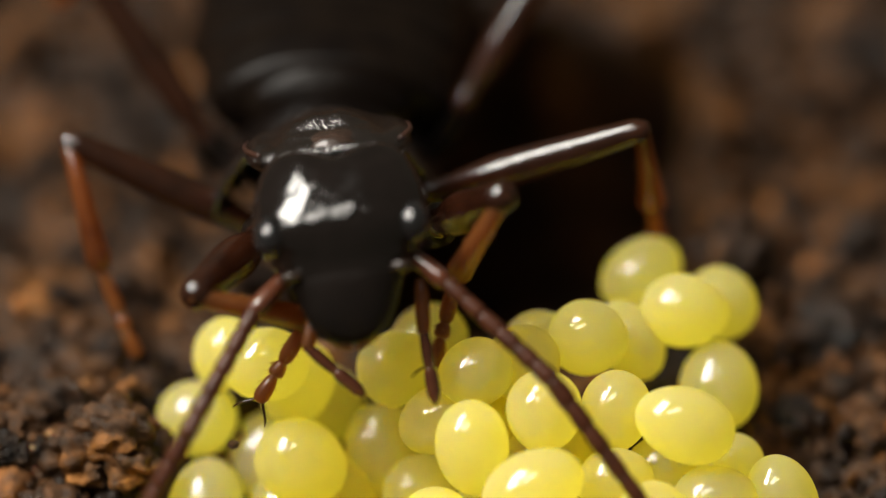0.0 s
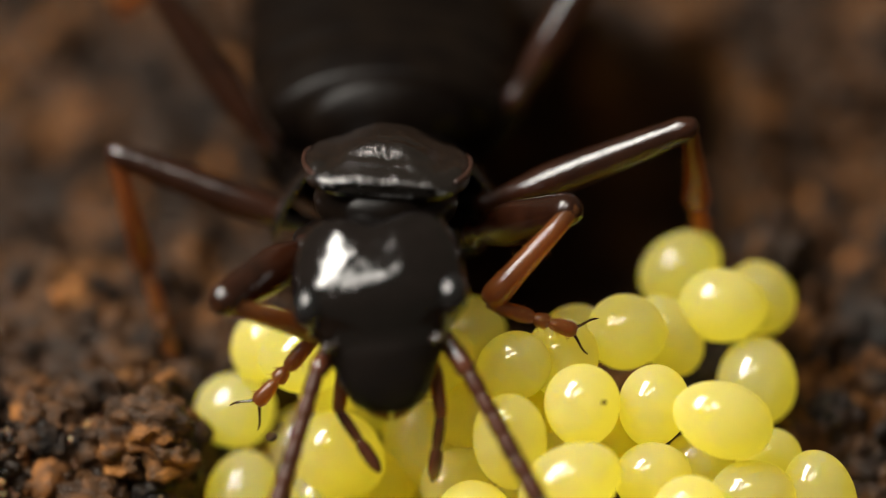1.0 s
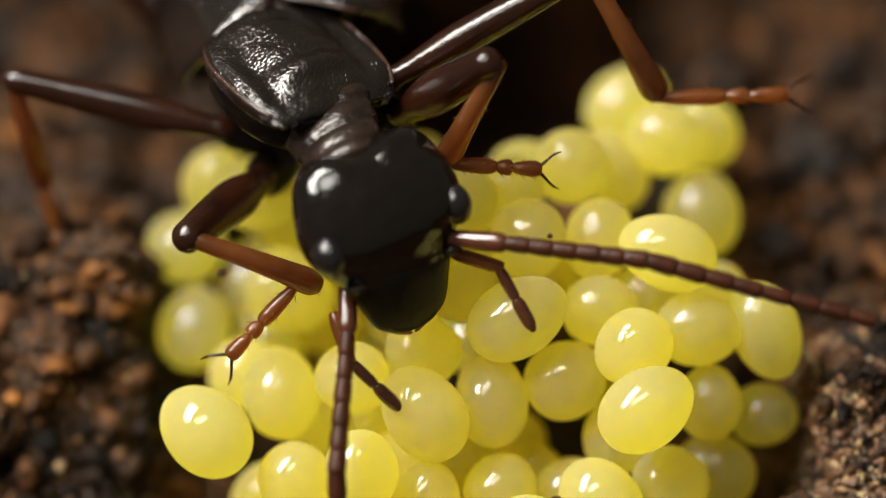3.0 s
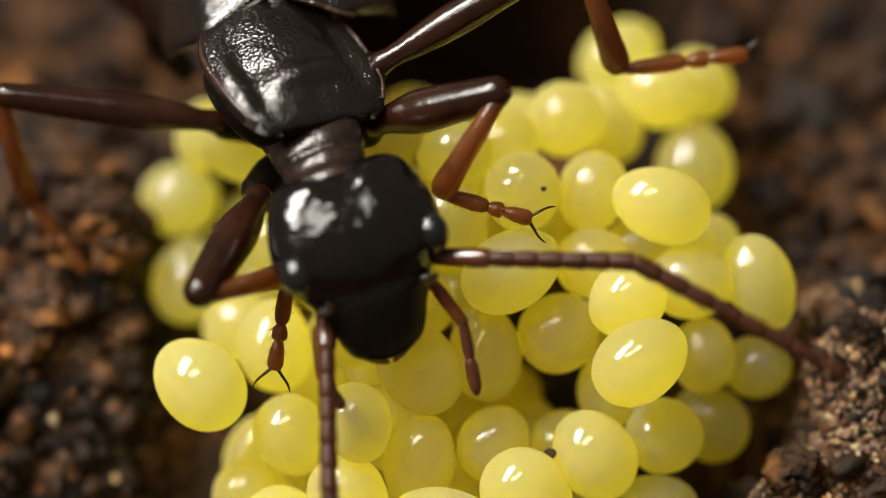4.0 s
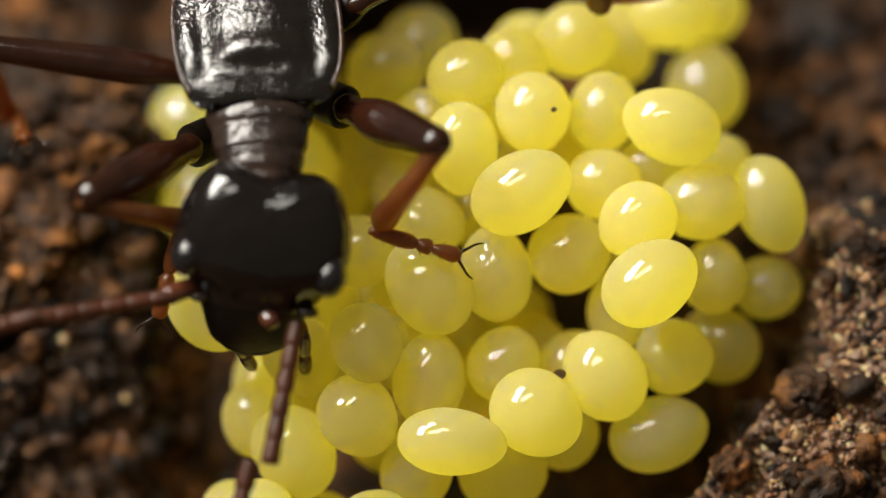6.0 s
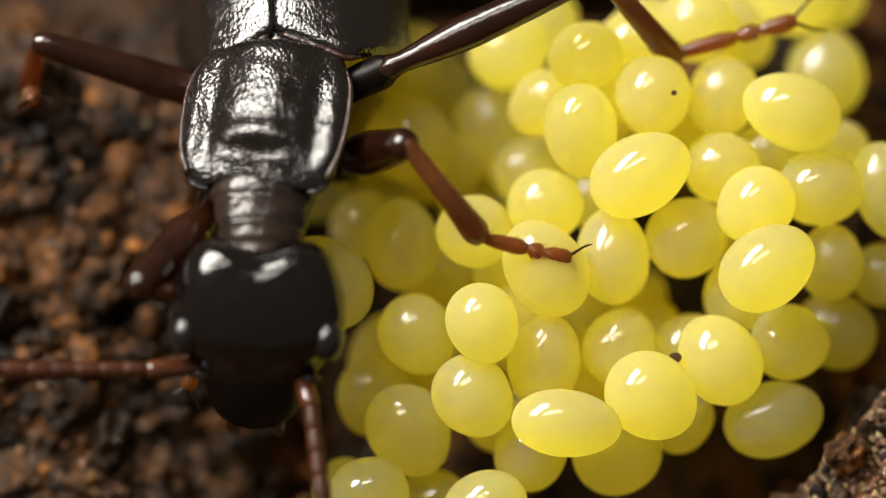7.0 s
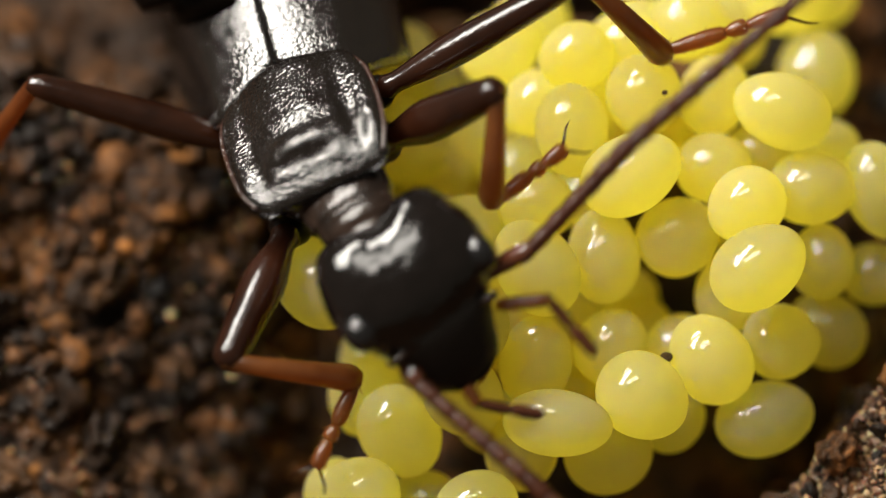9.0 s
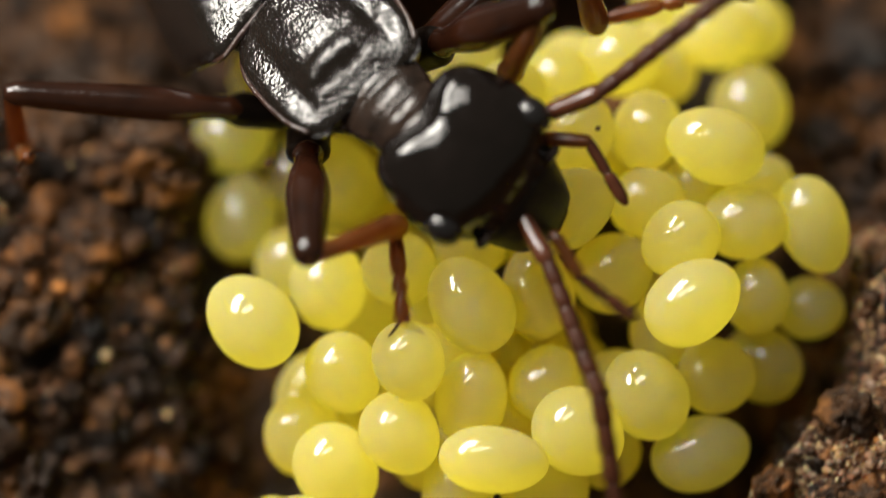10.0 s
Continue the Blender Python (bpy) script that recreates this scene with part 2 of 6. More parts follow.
def ground_height(x, y):
    """Soil height in millimetres: a hollow with a bank on which the eggs lie, and a burrow behind it."""
    nest = smooth(-3.0, -1.6, x) * (1 - smooth(3.6, 4.4, x))
    edge = 3.8 + 1.15 * min(0.0, y + 0.5)
    right = smooth(edge, edge + 1.1, x) * (1 - smooth(0.4, 2.8, y))
    lift = -2.3 + nest * (1 - right) * (0.6 - 0.9 * (1 - smooth(-1.4, 0.2, x))) + 2.7 * right
    left = (1 - smooth(-4.3, -3.1, x)) * (1 - smooth(2.0, 4.5, y))
    lift += 1.2 * left + 0.5 * (1 - smooth(-6.2, -5.0, x)) * (1 - smooth(-0.5, 2.0, y))
    cap = -0.5 + 0.55 * nest * (1 - smooth(4.2, 6.0, y)) + 0.6 * right - 1.4 * smooth(4.0, 9.0, y) + 1.1 * left
    cap += 1.6 * smooth(-2.6, -1.2, x) * (1 - smooth(2.2, 4.5, x)) * smooth(5.0, 6.5, y) * (1 - smooth(9.5, 12.0, y))
    z = max(min((lift + 0.643 * y) / 0.766, cap), -3.4)
    burrow = smooth(-2.3, -1.6, x) * (1 - smooth(2.7, 3.3, x)) * smooth(4.3, 4.9, y) * (1 - smooth(10.8, 11.1, y + 0.25 * noise.noise((x * 0.9, 3.0, 0.0))))
    z += (-7.5 - z) * burrow
    out = 1.0 - 0.8 * nest * (1 - smooth(4.2, 6.0, y))
    z += out * 0.42 * noise.noise((x * 0.6, y * 0.6, 1.3))
    z += out * 0.34 * noise.noise((x * 1.4, y * 1.4, 5.3))
    z += (0.05 + 0.17 * out) * noise.noise((x * 3.2, y * 3.2, 2.1))
    z += (0.03 + 0.08 * out) * noise.noise((x * 8.0, y * 8.0, 7.7))
    return z


def spaced(lo, hi, fine_lo, fine_hi, fine, coarse):
    xs = list(np.arange(lo, fine_lo, coarse)) + list(np.arange(fine_lo, fine_hi, fine)) + list(np.arange(fine_hi, hi + coarse, coarse))
    return [float(v) for v in xs]


def build_ground():
    xs, ys = spaced(-60, 60, -8.0, 8.0, 0.06, 2.0), spaced(-60, 60, -5.0, 14.0, 0.07, 2.0)
    verts = [(x * MM, y * MM, ground_height(x, y) * MM) for y in ys for x in xs]
    n = len(xs)
    faces = [(j * n + i, j * n + i + 1, (j + 1) * n + i + 1, (j + 1) * n + i) for j in range(len(ys) - 1) for i in range(n - 1)]
    me = bpy.data.meshes.new("ground")
    me.from_pydata(verts, [], faces)
    me.materials.append(SOIL)
    me.polygons.foreach_set("use_smooth", [True] * len(me.polygons))
    return tagged(new("ground", me), "dark brown crumbly damp soil of a nest hollow", "soil", kind="structure")


build_ground()


def stone_base(fine):
    ico = bmesh.new()
    bmesh.ops.create_icosphere(ico, subdivisions=fine, radius=1.0)
    base = np.array([v.co[:] for v in ico.verts])
    tris = np.array([[v.index for v in f.verts] for f in ico.faces])
    ico.free()
    return base, tris


def knobbly(base, k):
    """An irregular lump, as factors of a ball's radius."""
    return np.array([1 + 0.5 * noise.noise((p[0] * 1.1 + k, p[1] * 1.1, p[2] * 1.1)) + 0.42 * noise.noise((p[0] * 2.6, p[1] * 2.6 + k, p[2] * 2.6))
                     + 0.26 * abs(noise.noise((p[0] * 6.1, p[1] * 6.1, p[2] * 6.1 + k))) for p in base])


def soil_spots(rng, count, west, east, south, north):
    """Random places on the ground beside the clutch."""
    for k in range(count):
        x, y = rng.uniform(west, east), rng.uniform(south, north)
        if not (-3.2 < x < 3.9 + 1.15 * min(0.0, y + 0.5) and -2.6 < y < 4.8) and not (-2.3 < x < 2.8 and 4.5 < y < 9.6):
            yield k, x, y


def rough_stones(name, count, seed, small, large, area, mat, fine=2):
    """Many irregular crumbs in one mesh."""
    rng = np.random.default_rng(seed)
    base, tris = stone_base(fine)
    vs, fs = [], []
    for k, x, y in soil_spots(rng, count, *area):
        r = small + (large - small) * rng.random() ** 2.6
        q = base * knobbly(base, k)[:, None] * (r * rng.uniform(0.45, 1.45, 3))
        a = rng.uniform(0, 6.28)
        q = q @ np.array([[math.cos(a), -math.sin(a), 0], [math.sin(a), math.cos(a), 0], [0, 0, 1]])
        q = q + (x, y, ground_height(x, y) + r * 0.25)
        fs.append(tris + len(vs) * len(base))
        vs.append(q)
    me = bpy.data.meshes.new(name)
    me.from_pydata((np.concatenate(vs) * MM).tolist(), [], np.concatenate(fs).tolist())
    me.materials.append(mat)
    me.polygons.foreach_set("use_smooth", [fine > 1] * len(me.polygons))
    return new(name, me)


tagged(rough_stones("soil_crumbs", 4800, 4, 0.04, 0.20, (-8, 8, -4, 13), SOIL), "loose brown crumbs of soil lying on the ground", "soil crumbs", kind="stuff")
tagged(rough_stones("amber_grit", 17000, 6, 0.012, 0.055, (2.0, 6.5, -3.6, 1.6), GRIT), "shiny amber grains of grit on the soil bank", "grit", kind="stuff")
tagged(rough_stones("soil_crumbs", 2600, 14, 0.03, 0.13, (-8, -3.2, -3.6, 3.5), SOIL), "fine brown crumbs of soil beside the clutch", "soil crumbs", kind="stuff")
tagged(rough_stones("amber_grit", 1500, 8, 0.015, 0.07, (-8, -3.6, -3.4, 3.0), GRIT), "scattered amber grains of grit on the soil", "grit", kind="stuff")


def clod_mesh(k, mat):
    base, tris = stone_base(4)
    me = bpy.data.meshes.new("soil_clod")
    me.from_pydata((base * knobbly(base, 40 + k * 7)[:, None]).tolist(), [], tris.tolist())
    me.materials.append(mat)
    me.polygons.foreach_set("use_smooth", [True] * len(me.polygons))
    return me


CLODS = [clod_mesh(k, SOIL_CLOD) for k in range(12)]
ORANGE_CLODS = [clod_mesh(k, SOIL_ORANGE) for k in range(20, 25)]
clod_rng = np.random.default_rng(9)
for k, x, y in soil_spots(clod_rng, 330, -8, 8, -4, 13):
    r = 0.15 + 0.30 * clod_rng.random() ** 2.0
    clod = new("soil_clod", CLODS[k % 12])
    size = [float(v) * r * MM for v in clod_rng.uniform(0.65, 1.35, 3)]
    clod.matrix_world = pose(x * MM, y * MM, (ground_height(x, y) + r * 0.2) * MM, 0, 0, float(clod_rng.uniform(0, 360))) @ Matrix.Diagonal((*size, 1))
    tagged(clod, "knobbly orange-brown clod of damp soil", "clod", "clods of soil round the nest")


# ---- eggs ----
def egg_mesh(name, mat):
    bm = bmesh.new()
    bmesh.ops.create_uvsphere(bm, u_segments=36, v_segments=22, radius=1.0 / MM)
    for v in bm.verts:
        p = v.co * MM
        p = Vector((p.z, p.x, p.y))
        k = 1.0 - 0.06 * p.x
        v.co = Vector((p.x, p.y * k, p.z * k)) / MM
    bmesh.ops.recalc_face_normals(bm, faces=bm.faces[:])
    return finish(bm, name, mat)


EGG_MESH = egg_mesh("egg", EGG)
SPECK_MESH = egg_mesh("soil_speck", SPECK_BROWN)


def lay_egg(x, y, z, rx, ry, rz, long, short):
    ob = new("egg", EGG_MESH)
    ob.matrix_world = pose(x * MM, y * MM, z * MM, rx, ry, rz) @ Matrix.Diagonal((long * MM, short * MM, short * 0.98 * MM, 1))
    return tagged(ob, "glossy pale yellow oval egg in the clutch", "egg", "eggs in the clutch")


lay_egg(0.124, 1.212, 1.524, 5, 54, -82, 0.594, 0.454)
lay_egg(0.856, 0.556, 1.482, 37, -21, 22, 0.662, 0.487)
lay_egg(2.727, 1.409, 1.705, -39, -15, 166, 0.630, 0.462)
lay_egg(1.010, 1.660, 1.679, 0, 26, -90, 0.511, 0.469)
lay_egg(1.896, 1.961, 1.313, -8, 33, -102, 0.513, 0.436)
lay_egg(1.883, 1.099, 0.975, 40, -8, 7, 0.477, 0.435)
lay_egg(-0.307, 0.641, 0.751, 40, 1, 1, 0.476, 0.462)
lay_egg(0.530, 0.061, 0.498, -4, -33, 96, 0.601, 0.455)
lay_egg(1.453, 0.310, 0.571, 37, -21, 22, 0.527, 0.492)
lay_egg(2.283, 0.351, 1.150, -35, 30, -151, 0.509, 0.460)
lay_egg(3.108, 0.845, 0.893, 40, 0, 0, 0.546, 0.462)
lay_egg(3.950, 0.929, 0.748, 17, 41, -63, 0.633, 0.436)
lay_egg(2.420, -0.582, 1.083, 34, -21, 29, 0.638, 0.492)
lay_egg(2.110, -0.024, -0.086, 10, -52, 74, 0.526, 0.435)
lay_egg(3.243, 0.254, 0.178, 0, -38, 90, 0.477, 0.407)
lay_egg(2.739, -0.658, -0.284, 40, 5, 4, 0.490, 0.476)
lay_egg(3.338, -0.112, -0.722, -31, -19, 144, 0.522, 0.458)
lay_egg(1.864, -1.068, -0.130, -26, -31, 132, 0.593, 0.495)
lay_egg(1.487, -0.491, -0.579, 30, -8, 43, 0.435, 0.386)
lay_egg(1.018, -1.635, -0.155, 36, 27, -24, 0.598, 0.528)
lay_egg(0.632, -0.759, -0.277, 23, -36, 52, 0.490, 0.448)
lay_egg(0.987, -0.041, -0.810, -40, -2, -178, 0.437, 0.388)
lay_egg(-0.024, -2.064, -0.164, 40, 3, -4, 0.680, 0.416)
lay_egg(-0.299, -1.087, -0.160, 10, -49, 75, 0.586, 0.447)
lay_egg(-0.303, -0.342, 0.738, -25, -31, 132, 0.641, 0.494)
lay_egg(-1.068, -1.112, 0.596, 16, 39, -64, 0.506, 0.444)
lay_egg(-1.180, -1.576, -0.263, 27, 26, -45, 0.536, 0.480)
lay_egg(-1.881, -0.699, -0.154, 23, 35, -52, 0.517, 0.462)
lay_egg(-1.099, 2.063, -1.064, 40, -1, -1, 0.537, 0.430)
lay_egg(-1.192, 0.283, 0.677, -40, 4, 177, 0.473, 0.452)
lay_egg(-2.080, 0.510, 0.122, -4, -29, 96, 0.585, 0.471)
lay_egg(2.545, -1.394, -0.891, 39, -4, 16, 0.630, 0.469)
lay_egg(0.609, -1.773, -1.117, 41, 10, 9, 0.560, 0.532)
lay_egg(-0.449, -1.831, -1.002, 17, -42, 63, 0.531, 0.447)
lay_egg(1.424, -1.260, -1.135, 30, -12, 41, 0.435, 0.365)
lay_egg(-2.451, -2.482, -1.068, -40, 2, 179, 0.501, 0.453)
lay_egg(-1.690, -2.120, -1.733, -41, 8, 173, 0.491, 0.421)
lay_egg(-1.008, -2.592, -1.142, -40, 8, -174, 0.522, 0.432)
lay_egg(-1.967, -1.679, -0.843, 26, 43, -48, 0.601, 0.510)
lay_egg(0.167, 2.144, 1.854, -38, 11, -163, 0.470, 0.421)
lay_egg(-0.787, 2.834, 1.144, 41, -15, 0, 0.510, 0.481)
lay_egg(-0.986, 2.581, -0.142, 0, 45, -90, 0.600, 0.470)
lay_egg(-0.355, 2.606, -0.497, 0, -42, 90, 0.501, 0.393)
lay_egg(3.213, 3.019, 0.539, 0, -35, 90, 0.570, 0.500)
lay_egg(1.577, 3.024, 1.475, 40, -7, -6, 0.495, 0.474)
lay_egg(2.292, 4.682, 0.748, 31, -22, 37, 0.565, 0.455)
lay_egg(2.796, 3.685, 1.209, 40, 2, -5, 0.552, 0.460)
lay_egg(3.285, 4.200, 0.773, -25, -42, 131, 0.480, 0.430)
lay_egg(2.112, 3.433, 0.937, -23, -34, 127, 0.541, 0.398)
lay_egg(0.949, 3.376, 1.046, 39, -17, 12, 0.426, 0.355)
lay_egg(0.770, 2.565, 1.512, 0, 38, -90, 0.493, 0.458)
lay_egg(-0.406, 3.578, 0.807, -38, 11, -163, 0.513, 0.442)
lay_egg(3.326, 1.762, 0.531, -40, -4, -176, 0.424, 0.389)
lay_egg(3.937, 0.435, -0.288, 40, 1, 0, 0.437, 0.395)
lay_egg(2.460, 1.625, 0.649, -40, 1, 179, 0.437, 0.388)
lay_egg(-3.003, -0.376, 0.467, -29, -18, 137, 0.642, 0.516)
lay_egg(-2.334, -0.219, -1.198, 7, -26, 79, 0.551, 0.410)
lay_egg(-3.296, 3.106, -0.136, 38, -9, 18, 0.515, 0.490)
lay_egg(-3.182, 2.089, -0.514, 7, -24, 79, 0.552, 0.467)
lay_egg(-2.433, 2.931, -0.632, 25, -41, 49, 0.609, 0.502)
lay_egg(-1.987, 2.088, 0.226, 38, 24, -20, 0.596, 0.525)
lay_egg(-1.749, 3.450, -0.264, -40, -6, 172, 0.559, 0.488)
lay_egg(-2.924, 3.516, 0.649, -28, 46, -135, 0.471, 0.414)
lay_egg(-2.431, 2.794, 1.270, -40, 4, 177, 0.551, 0.460)
lay_egg(-2.038, 3.188, 0.477, 27, -45, 47, 0.535, 0.463)
lay_egg(-2.580, 1.332, -0.514, -26, 42, -132, 0.469, 0.426)
lay_egg(-1.588, 0.733, -0.800, 40, 1, 1, 0.453, 0.411)
lay_egg(-2.470, -0.972, -1.074, 0, 50, -90, 0.492, 0.408)
lay_egg(-0.823, -1.154, -1.304, -40, -2, -179, 0.464, 0.408)
lay_egg(-1.494, 2.217, -0.469, -34, 27, -149, 0.499, 0.428)
lay_egg(-2.210, 2.221, -0.819, 8, -33, 78, 0.537, 0.443)
lay_egg(-0.325, 2.008, 1.097, -41, 32, -167, 0.479, 0.409)
lay_egg(-2.805, -2.020, -1.604, -22, 30, -125, 0.421, 0.351)
lay_egg(0.415, 2.347, 0.729, 40, 7, 6, 0.460, 0.425)
lay_egg(1.263, 1.875, 0.642, -40, 4, 176, 0.459, 0.424)
lay_egg(-0.659, -0.317, -0.266, 40, -2, -1, 0.435, 0.386)
lay_egg(0.158, -0.811, -0.986, 40, -1, -1, 0.422, 0.387)
lay_egg(-2.178, -0.150, -1.857, 0, -38, 90, 0.497, 0.391)
lay_egg(0.632, 2.146, 0.399, 24, -34, 32, 0.504, 0.423)
lay_egg(1.343, 2.147, 0.264, -22, -37, 16, 0.475, 0.419)
lay_egg(0.320, 1.458, -0.031, -19, -28, 124, 0.449, 0.416)
lay_egg(-0.769, 0.606, -0.457, 18, 31, 93, 0.474, 0.423)
lay_egg(0.050, 0.248, -1.016, -27, 19, 136, 0.463, 0.426)
lay_egg(-1.659, 1.041, -1.514, 36, 12, 125, 0.467, 0.403)
lay_egg(-0.656, -0.139, -0.938, -34, 37, 169, 0.465, 0.436)
lay_egg(0.302, -0.682, -1.261, -17, 13, 105, 0.478, 0.431)
lay_egg(-1.571, -0.368, -1.117, -3, -38, 45, 0.470, 0.404)
lay_egg(2.061, 1.130, -0.444, 16, 8, 118, 0.515, 0.408)
lay_egg(0.793, 0.512, -0.937, 8, 10, 44, 0.499, 0.429)
lay_egg(-0.496, 1.951, -0.136, -17, 12, 39, 0.506, 0.426)


def lay_speck(x, y, z, r, flat=1.0):
    ob = new("soil_speck", SPECK_MESH)
    ob.matrix_world = pose(x * MM, y * MM, z * MM, 40, 10, 30) @ Matrix.Diagonal((r * MM, r * 0.8 * MM, r * flat * MM, 1))
    return tagged(ob, "tiny dark brown speck of soil stuck between eggs", "soil speck", "specks of soil on the eggs")


def lay_clod(x, y, r):
    ob = new("soil_clod", ORANGE_CLODS[len(bpy.data.objects) % 5])
    ob.matrix_world = pose(x * MM, y * MM, (ground_height(x, y) + r * 0.2) * MM, 0, 0, x * 90) @ Matrix.Diagonal((r * 1.15 * MM, r * MM, r * 0.85 * MM, 1))
    return tagged(ob, "bright orange knobbly clod of damp soil", "clod", "clods of soil round the nest")


lay_speck(1.308, -1.188, 0.047, 0.085)
lay_speck(-2.795, 1.378, 1.418, 0.070)
lay_speck(1.267, 1.423, 2.016, 0.040, 0.45)
lay_clod(-5.134, -1.316, 0.340)
lay_clod(-5.434, -1.264, 0.220)
lay_clod(-4.838, -1.458, 0.240)
lay_clod(-6.824, -1.621, 0.360)
lay_clod(-6.508, -1.770, 0.250)
lay_clod(-6.892, -1.994, 0.300)
lay_clod(-4.339, 2.357, 0.380)
lay_clod(-4.090, 2.042, 0.300)
lay_clod(-4.647, 2.132, 0.280)
lay_clod(-5.441, 2.767, 0.360)
lay_clod(-5.768, 0.575, 0.360)
lay_clod(-4.923, -0.057, 0.280)


# ---- the earwig ----
ROOT = Vector((-3.2, 4.0, 0.0))
earwig = tagged(new("earwig"), "black earwig with glossy head and reddish-brown legs, tending the eggs", "earwig")
earwig.location = ROOT * MM
earwig_parts = {}


def at(x, y, z, rx, ry, rz):
    return pose(x * MM, y * MM, z * MM, rx, ry, rz)


def build_head():
    prof = [(-1.22, 0.34, 0.18, -0.06), (-1.17, 0.66, 0.31, -0.03), (-1.02, 0.87, 0.42, 0.0), (-0.66, 1.02, 0.52, 0.02), (-0.29, 1.08, 0.59, 0.02),
            (0.0, 1.03, 0.59, 0.0), (0.20, 0.90, 0.53, -0.04), (0.40, 0.76, 0.43, -0.07), (0.68, 0.62, 0.34, -0.13), (0.92, 0.53, 0.25, -0.19), (1.09, 0.42, 0.17, -0.24), (1.21, 0.20, 0.08, -0.27)]

    def shape(p):
        back = smooth(-0.55, -1.15, p.y)
        p.y += 0.16 * back * math.exp(-(p.x / 0.32) ** 2)
        if p.z > 0:
            p.z -= 0.026 * math.exp(-(p.x / 0.17) ** 2) * smooth(-0.15, -0.8, p.y)
            p.z += 0.014 * noise.noise((p.x * 3.2, p.y * 3.2, 4.1)) * smooth(0.1, -0.3, p.y)
            p.z -= 0.015 * math.exp(-((p.y - 0.42 + 0.25 * abs(p.x)) / 0.07) ** 2)
        return p
    head = part("head", loft(bmesh.new(), curve_rings(prof, 44), 48, 2.25, shape), HEAD_BLACK, earwig, "glossy black domed head")
    face = [(y, w - 0.01 + 0.016 * smooth(0.4, 0.6, y), h - 0.012 + 0.024 * smooth(0.4, 0.6, y), z) for y, w, h, z in curve_rings(prof, 66) if 0.38 < y < 1.2]
    part("clypeus", loft(bmesh.new(), face, 40, 2.25, shape), FACE_BLACK, head, "dull black face plate")
    for s in (-1, 1):
        bm = bmesh.new()
        bmesh.ops.create_uvsphere(bm, u_segments=24, v_segments=14, radius=1.0)
        for v in bm.verts:
            v.co = Vector((s * 0.87 + v.co.x * 0.215, -0.06 + v.co.y * 0.27, 0.25 + v.co.z * 0.26))
        part("eye", bm, EYE_GREY, head, "dull grey-black faceted eye")
        bm = bmesh.new()
        loft(bm, curve_rings([(0.0, 0.13, 0.12, 0), (0.06, 0.14, 0.13, 0), (0.1, 0.09, 0.08, 0)], 8), 16)
        for v in bm.verts:
            v.co += Vector((s * 0.66, 0.42, 0.16))
        part("antenna_socket", bm, NECK_GREY, head)
        bm = loft(bmesh.new(), curve_rings([(0.82, 0.18, 0.12, -0.30, s * 0.30), (1.02, 0.15, 0.10, -0.33, s * 0.27), (1.20, 0.10, 0.07, -0.35, s * 0.15), (1.28, 0.03, 0.03, -0.36, s * 0.04)], 14), 14)
        part("mandible", bm, LEG_RED, head, "reddish-brown mandible")
    bm = loft(bmesh.new(), curve_rings([(0.92, 0.36, 0.06, -0.06), (1.05, 0.36, 0.06, -0.12), (1.17, 0.28, 0.05, -0.19), (1.23, 0.12, 0.03, -0.23)], 12), 24, 2.6)
    part("labrum", bm, ABDOMEN_DARK, head, "dark brown upper lip")
    return head


def build_pronotum():
    prof = [(-0.98, 0.56, 0.08, 0.0), (-0.95, 0.74, 0.18, 0.0), (-0.82, 0.87, 0.25, 0.0), (-0.45, 1.0, 0.28, 0.0), (0.1, 1.03, 0.28, 0), (0.55, 0.99, 0.27, 0), (0.85, 0.90, 0.24, 0), (0.98, 0.78, 0.18, 0), (1.02, 0.60, 0.08, 0)]

    def shape(p):
        if p.z > 0:
            front = smooth(-0.7, 0.3, p.y)
            ax = abs(p.x)
            disc = max(0.0, 1 - (ax / 0.62) ** 1.5) * (1 - smooth(0.40, 0.85, p.y))
            p.z += 0.17 * disc - 0.05 * front * math.exp(-((ax - 0.66) / 0.14) ** 2) * (1 - smooth(0.6, 0.95, p.y))
            fold = math.exp(-(p.x / 0.5) ** 2)
            p.z -= fold * (0.055 * math.exp(-((p.y - 0.20 + 0.12 * p.x * p.x) / 0.10) ** 2) + 0.065 * math.exp(-((p.y - 0.62 + 0.15 * p.x * p.x) / 0.08) ** 2))
            p.z -= 0.025 * math.exp(-(p.x / 0.03) ** 2)
            p.z += 0.02 * smooth(0.68, 0.92, ax) - 0.12 * smooth(0.5, 1.0, p.y)
            p.z += 0.02 * noise.noise((p.x * 6, p.y * 6, 0.4))
        return p
    pro = part("pronotum", loft(bmesh.new(), curve_rings(prof, 60), 96, 2.6, shape), PRONOTUM_BLACK, earwig, "pitted black square pronotum with a thin brown rim")
    for s in (-1, 1):
        rim = [(-0.88, 0.028, 0.03, 0.06, s * 0.80), (-0.45, 0.032, 0.04, 0.09, s * 0.995), (0.1, 0.032, 0.04, 0.09, s * 1.025), (0.55, 0.032, 0.04, 0.08, s * 0.98), (0.86, 0.028, 0.03, 0.05, s * 0.87)]
        part("rim", loft(bmesh.new(), curve_rings(rim, 24), 10), RIM_BROWN, pro, "thin brown raised rim")
    bm = loft(bmesh.new(), curve_rings([(-1.0, 0.5, 0.3, -0.5), (-0.6, 0.85, 0.42, -0.42), (0.3, 0.85, 0.42, -0.42), (0.95, 0.45, 0.3, -0.42)], 14), 24)
    part("breast", bm, ABDOMEN_DARK, pro, "dark brown underside of the thorax")
    return pro


